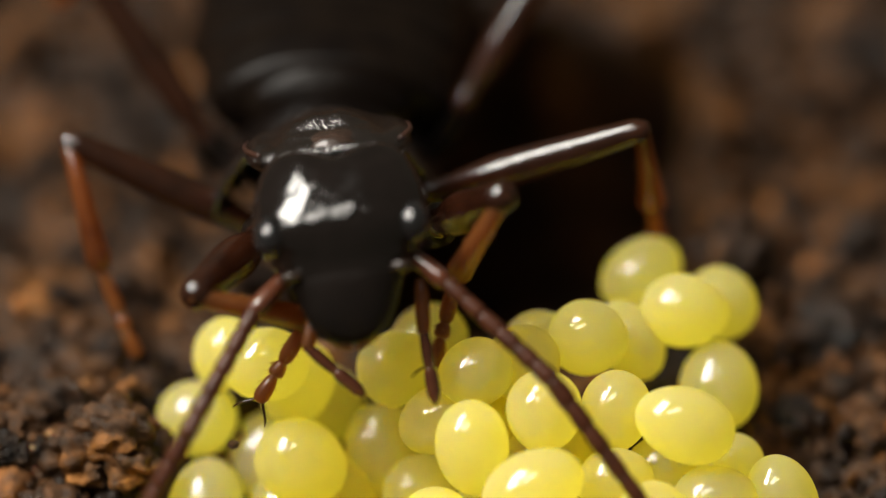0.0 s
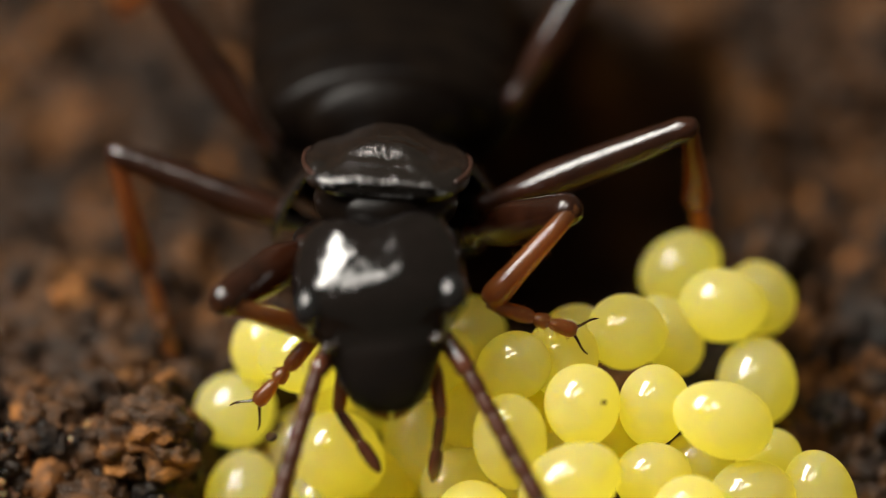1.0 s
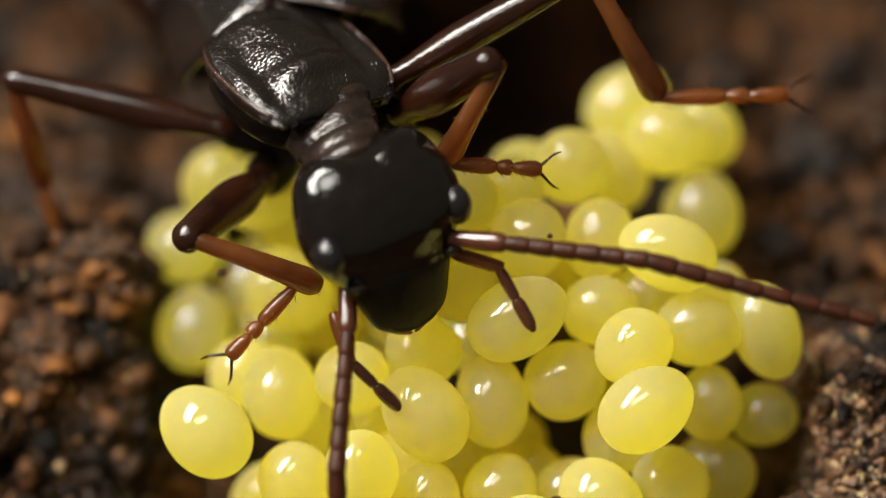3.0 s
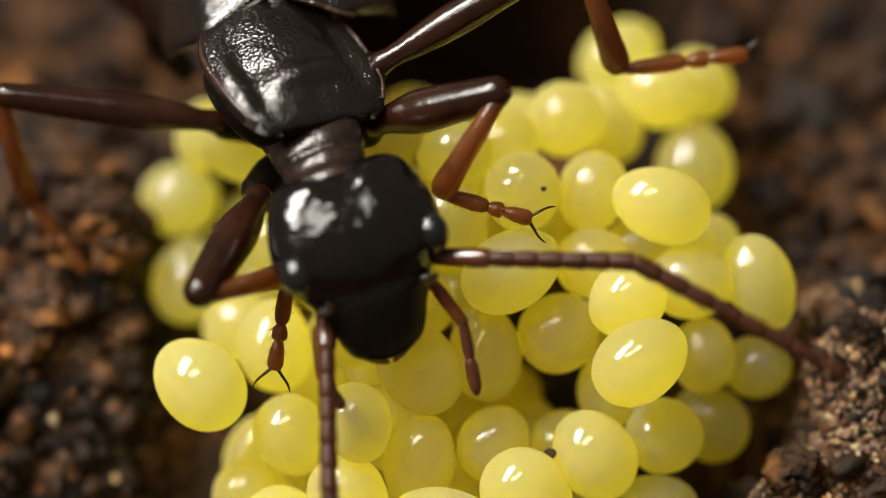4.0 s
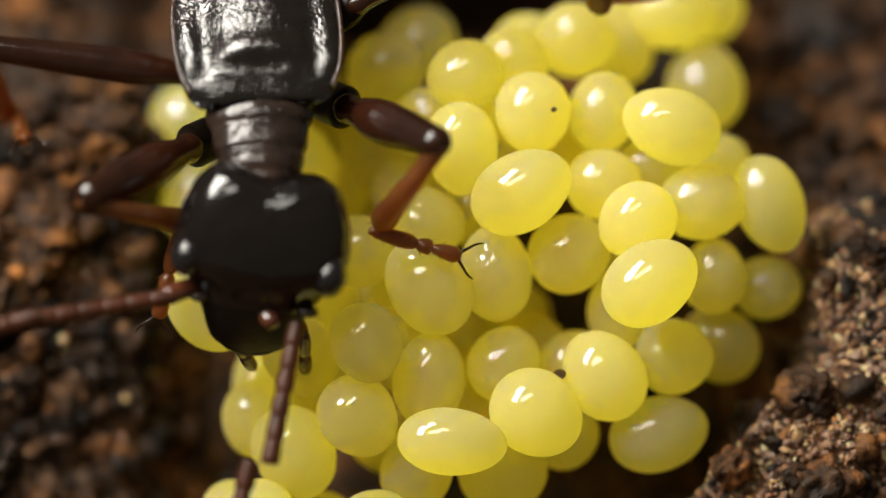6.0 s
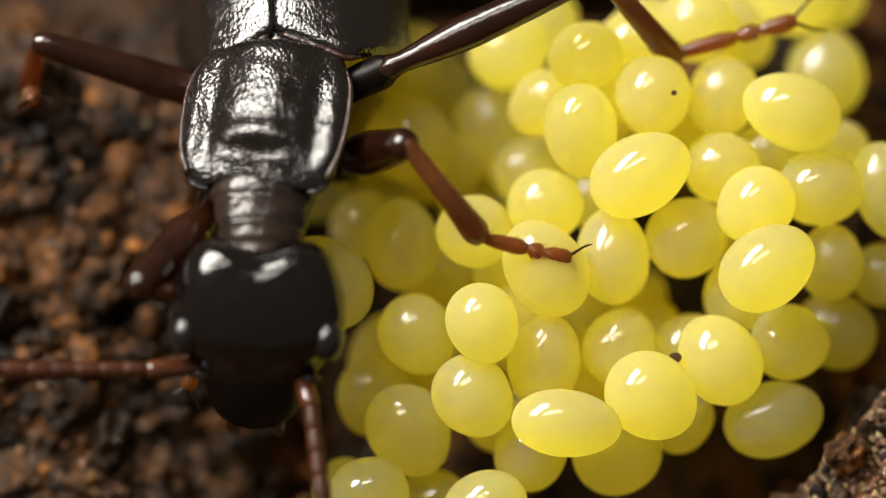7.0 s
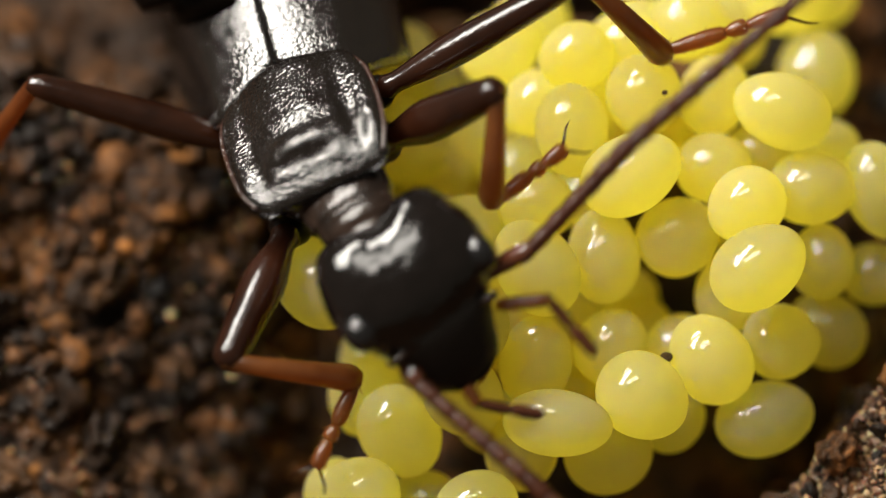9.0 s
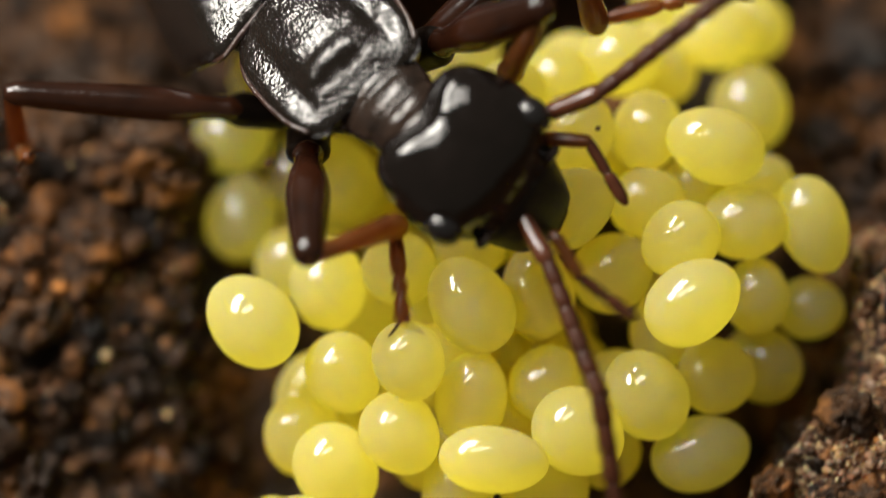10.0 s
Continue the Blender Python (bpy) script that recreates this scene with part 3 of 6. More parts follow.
def build_neck():
    rings = [(-0.60, 0.60, 0.27, 0), (-0.46, 0.66, 0.33, 0), (-0.30, 0.65, 0.34, 0), (-0.20, 0.60, 0.315, 0), (-0.10, 0.59, 0.33, 0), (0.06, 0.57, 0.335, 0), (0.15, 0.53, 0.31, 0), (0.24, 0.53, 0.325, 0), (0.36, 0.49, 0.32, 0), (0.46, 0.42, 0.27, 0), (0.55, 0.40, 0.27, 0)]
    return part("neck", loft(bmesh.new(), curve_rings(rings, 50), 36), NECK_GREY, earwig, "brown-grey ringed neck")


def wing_case(s, parent):
    """One leathery wing case: flat on top, bent down along the side."""
    bm = bmesh.new()
    nu, nv, long = 22, 26, 2.6
    top, low = [], []
    for j in range(nv + 1):
        v = j / nv
        rt, rl = [], []
        for i in range(nu + 1):
            u = i / nu
            wide = 1.27 + 0.14 * v
            bend = max(0.0, u - 0.62) / 0.38
            x = s * (0.012 + wide * min(u / 0.62, 1.0) * 0.68 + 0.62 * math.sin(bend * 1.3))
            z = 0.30 - (0.16 + 0.20 * v) * min(u / 0.62, 1.0) ** 2.0 - 1.0 * bend ** 1.15
            y = -0.10 - long * v + (0.42 * min(u / 0.62, 1.0) - 0.45 * bend) * (1 - v)
            z += 0.012 * noise.noise((x * 7, y * 7, 3.0)) - 0.06 * smooth(0.02, 0.0, v)
            rt.append(bm.verts.new((x, y, z)))
            rl.append(bm.verts.new((x * 0.97, y, z - 0.07)))
        top.append(rt)
        low.append(rl)
    for j in range(nv):
        for i in range(nu):
            bm.faces.new((top[j][i], top[j][i + 1], top[j + 1][i + 1], top[j + 1][i]))
            bm.faces.new((low[j + 1][i], low[j + 1][i + 1], low[j][i + 1], low[j][i]))
    for j in range(nv):
        bm.faces.new((top[j][0], top[j + 1][0], low[j + 1][0], low[j][0]))
        bm.faces.new((top[j + 1][nu], top[j][nu], low[j][nu], low[j + 1][nu]))
    for i in range(nu):
        bm.faces.new((top[0][i + 1], top[0][i], low[0][i], low[0][i + 1]))
        bm.faces.new((top[nv][i], top[nv][i + 1], low[nv][i + 1], low[nv][i]))
    bmesh.ops.recalc_face_normals(bm, faces=bm.faces[:])
    edge = [tuple(v.co) for v in top[0][1:16]]
    case = part("wing_case", bm, WING_BLACK, parent, "leathery black wing case")
    part("wing_edge", tube(edge, 0.035), RIM_BROWN, case, "thin purplish-brown front edge")
    return case


def build_wing_cases():
    bm = loft(bmesh.new(), curve_rings([(0.25, 0.5, 0.3, -0.3), (-0.2, 1.0, 0.5, -0.35), (-1.2, 1.2, 0.5, -0.35), (-2.4, 1.2, 0.5, -0.35), (-2.8, 0.9, 0.4, -0.35)], 16), 24)
    thorax = part("thorax", bm, ABDOMEN_DARK, earwig, "dark thorax under two black wing cases")
    for s in (-1, 1):
        wing_case(s, thorax)
    bm = loft(bmesh.new(), curve_rings([(0.22, 0.30, 0.05, 0.06), (0.08, 0.24, 0.07, 0.10), (-0.06, 0.13, 0.06, 0.13), (-0.18, 0.03, 0.03, 0.15)], 10), 16)
    part("scutellum", bm, NECK_GREY, thorax, "small grey triangle between the wing cases")
    return thorax


def build_abdomen():
    core = part("abdomen", loft(bmesh.new(), curve_rings([(0.2, 1.0, 0.6, 0), (-1.5, 1.35, 0.75, 0), (-3.5, 1.4, 0.75, 0), (-5.5, 1.1, 0.6, 0), (-6.4, 0.7, 0.4, 0)], 20), 28), ABDOMEN_DARK, earwig, "long dark brown abdomen")
    for k in range(8):
        y = -0.2 - k * 0.75
        w = 1.70 * (1 - 0.35 * max(0, (k - 4) / 4) ** 2) * (0.93 if k == 0 else 1)
        bm = loft(bmesh.new(), curve_rings([(y + 0.15, w * 0.90, 0.70, 0), (y - 0.3, w * 1.01, 0.80, 0), (y - 0.66, w * 1.03, 0.82, 0), (y - 0.78, w * 0.96, 0.74, 0)], 10), 32)
        seg = part("tergite", bm, ABDOMEN_DARK, core)
    for k in (4,):
        y = -0.2 - k * 0.75
        bm = loft(bmesh.new(), curve_rings([(y - 0.70, 1.72, 0.815, 0), (y - 0.76, 1.735, 0.825, 0), (y - 0.80, 1.70, 0.79, 0)], 6), 32)
        part("tergite_edge", bm, ABDOMEN_EDGE, core, "amber hind edge of a segment")
    return core


def femur(long, thick):
    return loft(bmesh.new(), curve_rings([(-0.30, thick * 0.45, thick * 0.5, -0.05), (-0.12, thick * 0.72, thick * 0.75, -0.03), (0.03 * long, thick * 0.62, thick * 0.62, 0), (0.3 * long, thick, thick * 0.95, 0), (0.62 * long, thick * 0.92, thick * 0.9, 0),
                                          (0.88 * long, thick * 0.78, thick * 0.8, 0), (0.98 * long, thick * 0.70, thick * 0.70, 0), (1.04 * long, thick * 0.38, thick * 0.38, 0)], 22), 18)


def tibia(long, thick):
    return loft(bmesh.new(), curve_rings([(-0.05, thick * 0.5, thick * 0.5, 0), (0.04 * long, thick * 0.74, thick * 0.74, 0), (0.3 * long, thick * 0.82, thick * 0.82, 0.03), (0.7 * long, thick * 1.0, thick * 1.0, 0.02),
                                          (0.93 * long, thick * 1.12, thick * 1.12, 0), (1.02 * long, thick * 0.65, thick * 0.65, 0)], 18), 16, 2.0,
                lambda p: Vector((p.x, p.y, p.z + 0.10 * math.sin(math.pi * max(0.0, min(1.0, p.y / long))))))


def bristles(count, start, end, thick, size, seed):
    """Fine stiff hairs that lean forward from a limb."""
    rng = random.Random(seed)
    bm = bmesh.new()
    for k in range(count):
        y, a = rng.uniform(start, end), rng.uniform(0, 6.283)
        out = Vector((math.cos(a), 0, math.sin(a)))
        foot = out * thick * 0.8 + Vector((0, y, 0))
        tip = foot + (out * rng.uniform(0.4, 0.9) + Vector((0, rng.uniform(0.5, 1.1), 0))) * size * rng.uniform(0.6, 1.2)
        side = out.cross(Vector((0, 1, 0)))
        ring = [bm.verts.new(foot + (side * math.cos(q) + Vector((0, 1, 0)) * math.sin(q)) * 0.009) for q in (0, 2.09, 4.19)]
        end_vert = bm.verts.new(tip)
        for i in range(3):
            bm.faces.new((ring[i], ring[(i + 1) % 3], end_vert))
    return bm


def tarsus(long, thick, parent_name, parent):
    joints = [(0.0, 0.48), (0.48, 0.64), (0.64, 0.93)]
    bm = bmesh.new()
    for a, b in joints:
        rings = [(a * long, thick * 0.5, thick * 0.5, 0), ((a * 0.7 + b * 0.3) * long, thick * 0.92, thick * 0.85, 0), ((a * 0.2 + b * 0.8) * long, thick * 1.08, thick * 0.95, 0), (b * long, thick * 0.72, thick * 0.66, 0)]
        loft(bm, curve_rings(rings, 9), 12)
    ob = part(parent_name, bm, LEG_PALE, parent, "slender pale brown jointed foot")
    for s in (-1, 1):
        claw = [(0.90 * long, 0.028, 0.03, 0.0, s * 0.02), (0.97 * long, 0.025, 0.027, 0.01, s * 0.10), (1.05 * long, 0.018, 0.02, -0.01, s * 0.19), (1.13 * long, 0.006, 0.006, -0.07, s * 0.23)]
        part("claw", loft(bmesh.new(), curve_rings(claw, 8), 8), LEG_DARK, ob, "dark hooked claw")
    part("bristles", bristles(70, 0.05 * long, 0.86 * long, thick, 0.10, 5), BRISTLE_GOLD, ob, "short golden hairs of a foot")
    return ob


def build_leg(key, lf, lt, la, tf, tt, shin=LEG_RED):
    earwig_parts[key + "_femur"] = part("femur", femur(lf, tf), LEG_DARK, earwig, "dark reddish-brown thigh of a leg")
    bm = loft(bmesh.new(), curve_rings([(-1.0, tf * 0.6, tf * 0.5, -0.2), (-0.75, tf * 0.95, tf * 0.8, -0.18), (-0.40, tf * 1.0, tf * 0.85, -0.14), (-0.22, tf * 0.98, tf * 0.85, -0.1), (-0.06, tf * 0.6, tf * 0.6, -0.04)], 12), 16)
    part("coxa", bm, ABDOMEN_DARK, earwig_parts[key + "_femur"], "dark rounded hip of a leg")
    earwig_parts[key + "_tibia"] = part("tibia", tibia(lt, tt), shin, earwig, "reddish-brown shin of a leg")
    part("bristles", bristles(26, 0.35 * lt, 0.97 * lt, tt, 0.13, 9), BRISTLE_GOLD, earwig_parts[key + "_tibia"], "sparse golden hairs of a shin")
    earwig_parts[key + "_tarsus"] = tarsus(la, tt * 0.62, "tarsus", earwig)


def build_antenna(key):
    bm = loft(bmesh.new(), curve_rings([(-0.03, 0.05, 0.05, 0), (0.08, 0.10, 0.10, 0), (0.40, 0.115, 0.115, 0), (0.78, 0.125, 0.125, 0), (0.88, 0.08, 0.08, 0)], 14), 14)
    earwig_parts[key + "_scape"] = part("scape", bm, SCAPE_RED, earwig, "reddish-brown first joint of an antenna")
    for name, n, length, r0, r1 in (("flag_a", 6, 1.76, 0.10, 0.115), ("flag_b", 8, 2.9, 0.115, 0.075)):
        core = part("flagellum", loft(bmesh.new(), [(0.0, r0 * 0.7, r0 * 0.7, 0), (length * 0.99, r1 * 0.7, r1 * 0.7, 0)], 10), ANTENNA_BROWN, earwig, "brown jointed whip of an antenna")
        for k in range(n):
            a, b = k / n * length, (k + 1) / n * length
            r = r0 + (r1 - r0) * k / n
            bm = loft(bmesh.new(), curve_rings([(a, r * 0.86, r * 0.86, 0), (a + 0.2 * (b - a), r * 0.97, r * 0.97, 0), (a + 0.8 * (b - a), r * 1.05, r * 1.05, 0), (b, r * 0.90, r * 0.90, 0)], 8), 12)
            part("antenna_joint", bm, ANTENNA_BROWN, core)
        earwig_parts[key + "_" + name] = core


def build_palp(key):
    bm = loft(bmesh.new(), curve_rings([(-0.05, 0.05, 0.05, 0), (0.1, 0.085, 0.085, 0), (0.5, 0.085, 0.085, 0), (0.62, 0.07, 0.07, 0)], 10), 12)
    earwig_parts[key + "_a"] = part("palp_base", bm, LEG_RED, earwig, "reddish-brown mouth feeler")
    bm = loft(bmesh.new(), curve_rings([(-0.05, 0.05, 0.05, 0), (0.15, 0.075, 0.075, 0), (0.4, 0.07, 0.07, 0), (0.46, 0.05, 0.05, 0)], 10), 12)
    loft(bm, curve_rings([(0.44, 0.05, 0.05, 0), (0.55, 0.085, 0.08, 0), (0.80, 0.08, 0.075, 0), (0.92, 0.03, 0.03, 0)], 10), 12)
    earwig_parts[key + "_b"] = part("palp_tip", bm, SCAPE_RED, earwig, "dark reddish-brown tip of a mouth feeler")


earwig_parts["head"] = build_head()
earwig_parts["pronotum"] = build_pronotum()
earwig_parts["neck"] = build_neck()
earwig_parts["wing_cases"] = build_wing_cases()
earwig_parts["abdomen"] = build_abdomen()
build_leg("fl", 1.79, 1.68, 1.30, 0.275, 0.15)
build_leg("fr", 1.72, 1.54, 1.26, 0.275, 0.15)
build_leg("ml", 2.60, 1.65, 1.26, 0.22, 0.14, LEG_MID)
build_leg("mr", 2.70, 1.75, 1.75, 0.22, 0.155, LEG_RED)
build_leg("hl", 2.3, 1.6, 1.2, 0.21, 0.13)
build_leg("hr", 2.3, 1.6, 1.2, 0.21, 0.13)
build_antenna("al")
build_antenna("ar")
build_palp("pl")
build_palp("pr")


def motions():
    walk(earwig_parts['head'], [(0, at(1.765, -1.230, 3.590, -22.7, 3.8, -175.5)),
        (0.5, at(1.905, -1.367, 3.476, -22.2, 2.9, -176.6)),
        (1, at(1.755, -1.926, 2.980, -27.5, 3.4, -176.0)),
        (1.2, at(1.474, -2.437, 2.538, -29.8, 2.9, -176.6)),
        (1.5, at(1.561, -3.009, 2.705, -32.0, 2.3, -168.0)),
        (2, at(1.740, -3.152, 2.631, -37.4, -0.7, -158.1)),
        (2.5, at(2.600, -2.841, 2.918, -47.7, -2.4, -149.1)),
        (3.8, at(2.147, -3.982, 2.404, -33.8, 4.6, -159.3)),
        (4, at(2.228, -4.016, 2.390, -35.0, 3.7, -160.5)),
        (4.5, at(2.426, -4.097, 2.355, -38.6, 1.5, -163.1)),
        (5, at(1.763, -4.560, 2.044, -32.8, -1.0, -176.6)),
        (5.2, at(1.362, -4.732, 1.882, -39.9, 3.6, -175.7)),
        (6.3, at(0.600, -4.921, 1.759, -55.2, -7.7, 170.6)),
        (6.5, at(0.264, -5.069, 1.635, -55.0, -7.5, 170.8)),
        (7, at(-0.612, -5.740, 1.086, -53.1, -1.1, 178.7)),
        (7.5, at(-0.003, -5.935, 1.027, -32.3, 2.7, -176.8)),
        (8, at(0.344, -6.217, 0.790, -32.2, 6.9, -171.7)),
        (8.5, at(0.454, -6.266, 0.736, -34.8, 5.7, -173.2)),
        (8.8, at(1.045, -6.086, 0.900, -32.4, 6.1, -166.6)),
        (9, at(1.491, -5.410, 1.454, -33.1, 15.8, -148.4)),
        (9.3, at(2.341, -5.022, 1.753, -35.1, 21.3, -143.3)),
        (9.5, at(2.311, -4.629, 2.050, -42.4, 19.6, -145.9)),
        (9.8, at(2.801, -4.096, 2.485, -42.7, 24.6, -138.2)),
        (10, at(3.078, -3.846, 2.694, -40.6, 27.0, -134.0))])
    walk(earwig_parts['pronotum'], [(0, at(1.582, 0.533, 3.386, 42.9, 4.0, -173.9)),
        (0.5, at(1.768, 0.379, 3.256, 43.0, 2.2, -176.8)),
        (1, at(1.818, 0.172, 3.221, 36.8, -1.3, 177.1)),
        (1.2, at(1.344, -0.147, 2.977, 36.8, -2.9, -176.8)),
        (1.5, at(1.040, -0.626, 3.371, 21.0, -7.7, -164.2)),
        (2, at(0.960, -0.884, 3.216, 20.7, -10.9, -164.0)),
        (2.5, at(1.373, -0.760, 3.457, 13.9, -10.4, -147.6)),
        (3.8, at(1.312, -1.593, 3.168, 10.0, -13.3, -157.8)),
        (4, at(1.348, -1.655, 3.203, 6.0, -11.9, -155.7)),
        (4.5, at(1.441, -1.844, 3.329, -4.5, -5.8, -153.7)),
        (5, at(1.352, -2.076, 3.180, -3.0, -11.3, -162.0)),
        (5.2, at(1.054, -2.133, 3.153, -3.0, -11.2, -162.0)),
        (6.3, at(0.621, -2.379, 3.040, -8.7, 5.6, 178.8)),
        (6.5, at(0.302, -2.621, 2.837, -8.6, 8.1, 177.2)),
        (7, at(-0.536, -3.257, 2.268, -7.5, 6.6, 172.3)),
        (7.5, at(-0.338, -3.510, 2.098, -8.6, 14.5, 177.0)),
        (8, at(-0.279, -3.824, 2.053, -17.5, 17.9, 179.8)),
        (8.5, at(-0.183, -3.948, 2.018, -19.2, 20.7, -176.3)),
        (8.8, at(-0.060, -3.821, 1.799, -3.0, 22.8, -170.1)),
        (9, at(0.042, -3.327, 2.091, 3.8, 22.2, -164.0)),
        (9.3, at(0.382, -3.229, 2.094, 13.1, 28.4, -146.6)),
        (9.5, at(0.322, -2.953, 2.462, 4.4, 26.2, -144.2)),
        (9.8, at(0.819, -2.345, 2.908, 8.4, 27.1, -142.4)),
        (10, at(1.138, -2.157, 3.067, 6.8, 25.2, -145.8))])
    walk(earwig_parts['neck'], [(0, at(1.628, 0.230, 3.627, 35.2, 6.7, -171.9)),
        (0.5, at(1.799, 0.065, 3.490, 35.2, 4.6, -174.5)),
        (1, at(1.716, -0.326, 3.083, 12.1, -4.9, 174.1)),
        (1.2, at(1.366, -0.878, 2.842, 6.8, 1.1, -178.7)),
        (1.5, at(1.254, -1.655, 3.247, 0.1, 8.2, -170.1)),
        (2, at(1.244, -1.905, 3.142, 2.5, 10.9, -166.8)),
        (2.5, at(1.933, -1.741, 3.422, 4.7, 21.2, -152.5)),
        (3.8, at(1.606, -2.665, 2.934, -4.0, 10.2, -167.6)),
        (4, at(1.702, -2.720, 2.922, -6.5, 11.9, -165.5)),
        (4.5, at(1.938, -2.858, 2.898, -14.2, 15.3, -161.0)),
        (5, at(1.604, -3.176, 2.631, -18.3, 7.3, -171.2)),
        (5.2, at(1.220, -3.358, 2.578, -17.9, 4.7, -174.3)),
        (6.3, at(0.663, -3.702, 2.561, -13.7, 1.2, -178.5)),
        (6.5, at(0.336, -3.889, 2.404, -12.5, 1.1, -178.7)),
        (7, at(-0.575, -4.528, 1.842, -12.0, -1.1, 178.6)),
        (7.5, at(-0.160, -4.602, 1.570, -17.6, 5.4, -173.6)),
        (8, at(0.016, -4.860, 1.354, -25.6, 8.3, -170.0)),
        (8.5, at(0.179, -4.935, 1.317, -26.7, 10.6, -167.2)),
        (8.8, at(0.514, -4.809, 1.397, -12.6, 17.8, -157.5)),
        (9, at(0.617, -4.298, 1.852, -5.0, 19.8, -154.6)),
        (9.3, at(1.231, -4.065, 2.099, 7.1, 30.3, -135.8)),
        (9.5, at(1.272, -3.770, 2.413, 3.5, 31.2, -133.8)),
        (9.8, at(1.731, -3.279, 2.850, 3.6, 29.4, -137.8)),
        (10, at(1.976, -3.093, 3.006, 3.2, 28.1, -140.5))])
    walk(earwig_parts['wing_cases'], [(0, at(1.562, 1.392, 2.416, 36.0, -0.1, 180.0)),
        (0.5, at(1.738, 1.251, 2.298, 36.0, 0.1, 179.5)),
        (1, at(1.838, 1.030, 2.386, 43.0, -0.9, -178.0)),
        (1.2, at(1.321, 1.162, 1.900, 48.0, -1.0, -178.2)),
        (1.5, at(0.903, 0.818, 2.838, 28.0, 3.2, -172.4)),
        (2, at(0.840, 0.548, 2.670, 28.0, 2.2, -174.7)),
        (2.5, at(1.051, 0.457, 3.064, 21.8, 8.2, -165.4)),
        (3.8, at(1.171, -0.485, 3.091, -10.8, 6.4, -172.3)),
        (4, at(1.168, -0.590, 3.159, -10.8, 6.3, -172.4)),
        (4.5, at(1.162, -0.915, 3.401, -10.6, 6.1, -172.7)),
        (5, at(1.216, -1.094, 3.291, -10.9, -0.1, 179.8)),
        (5.2, at(0.916, -1.151, 3.264, -11.0, -2.2, 177.3)),
        (6.3, at(0.578, -1.389, 3.136, -9.5, -0.3, 179.7)),
        (6.5, at(0.254, -1.605, 2.955, -12.3, 3.7, -175.5)),
        (7, at(-0.411, -2.213, 2.375, -13.4, 11.9, -179.7)),
        (7.5, at(-0.420, -2.449, 2.261, -13.9, 18.6, -170.8)),
        (8, at(-0.428, -2.847, 2.364, -12.2, 19.2, -170.0)),
        (8.5, at(-0.417, -3.005, 2.369, -12.4, 19.7, -169.4)),
        (8.8, at(-0.365, -2.824, 1.870, -12.7, 20.0, -169.0)),
        (9, at(-0.228, -2.413, 1.969, -12.4, 20.0, -168.9)),
        (9.3, at(-0.093, -2.382, 1.836, -15.9, 19.8, -161.0)),
        (9.5, at(-0.255, -2.158, 2.297, -14.0, 17.7, -157.7)),
        (9.8, at(0.176, -1.633, 2.609, -12.9, 16.6, -159.1)),
        (10, at(0.533, -1.364, 2.839, -15.2, 15.2, -161.1))])
    walk(earwig_parts['abdomen'], [(0, at(1.563, 2.775, 1.593, 18.0, -0.2, 180.0)),
        (0.5, at(1.749, 2.634, 1.476, 18.0, 0.1, 179.5)),
        (1, at(1.792, 2.432, 1.579, 18.0, -0.7, -178.0)),
        (1.2, at(1.282, 2.185, 1.427, 18.0, -0.7, -178.1)),
        (1.5, at(0.826, 1.856, 2.461, -0.1, -1.6, -173.8)),
        (2, at(0.791, 1.587, 2.293, 0.0, -1.2, -175.7)),
        (2.5, at(0.882, 1.626, 2.548, -0.4, -3.2, -167.4)),
        (3.8, at(0.968, 1.057, 3.033, -33.7, -0.0, -171.2)),
        (4, at(0.969, 0.951, 3.098, -33.7, -0.0, -171.3)),
        (4.5, at(0.972, 0.622, 3.335, -33.7, -0.0, -171.7)),
        (5, at(1.221, 0.453, 3.234, -34.0, -0.0, 179.8)),
        (5.2, at(0.986, 0.393, 3.209, -34.0, -0.0, 176.9)),
        (6.3, at(0.586, 0.154, 3.038, -34.0, -0.0, 179.6)),
        (6.5, at(0.239, -0.063, 2.934, -34.0, 0.0, -179.3)),
        (7, at(-0.469, -0.676, 2.394, -34.0, 0.0, -177.5)),
        (7.5, at(-0.709, -0.942, 2.335, -33.4, -0.0, -167.7)),
        (8, at(-0.732, -1.344, 2.396, -33.3, 0.0, -167.0)),
        (8.5, at(-0.738, -1.509, 2.408, -33.2, -0.0, -166.3)),
        (8.8, at(-0.698, -1.326, 1.918, -33.2, -0.0, -165.9)),
        (9, at(-0.665, -0.935, 1.992, -32.6, 0.0, -161.8)),
        (9.3, at(-0.677, -0.961, 1.936, -31.8, 0.0, -156.8)),
        (9.5, at(-0.847, -0.735, 2.321, -31.7, -0.0, -156.2)),
        (9.8, at(-0.372, -0.188, 2.603, -32.0, -0.0, -157.7)),
        (10, at(0.020, 0.092, 2.893, -32.2, -0.0, -159.2))])
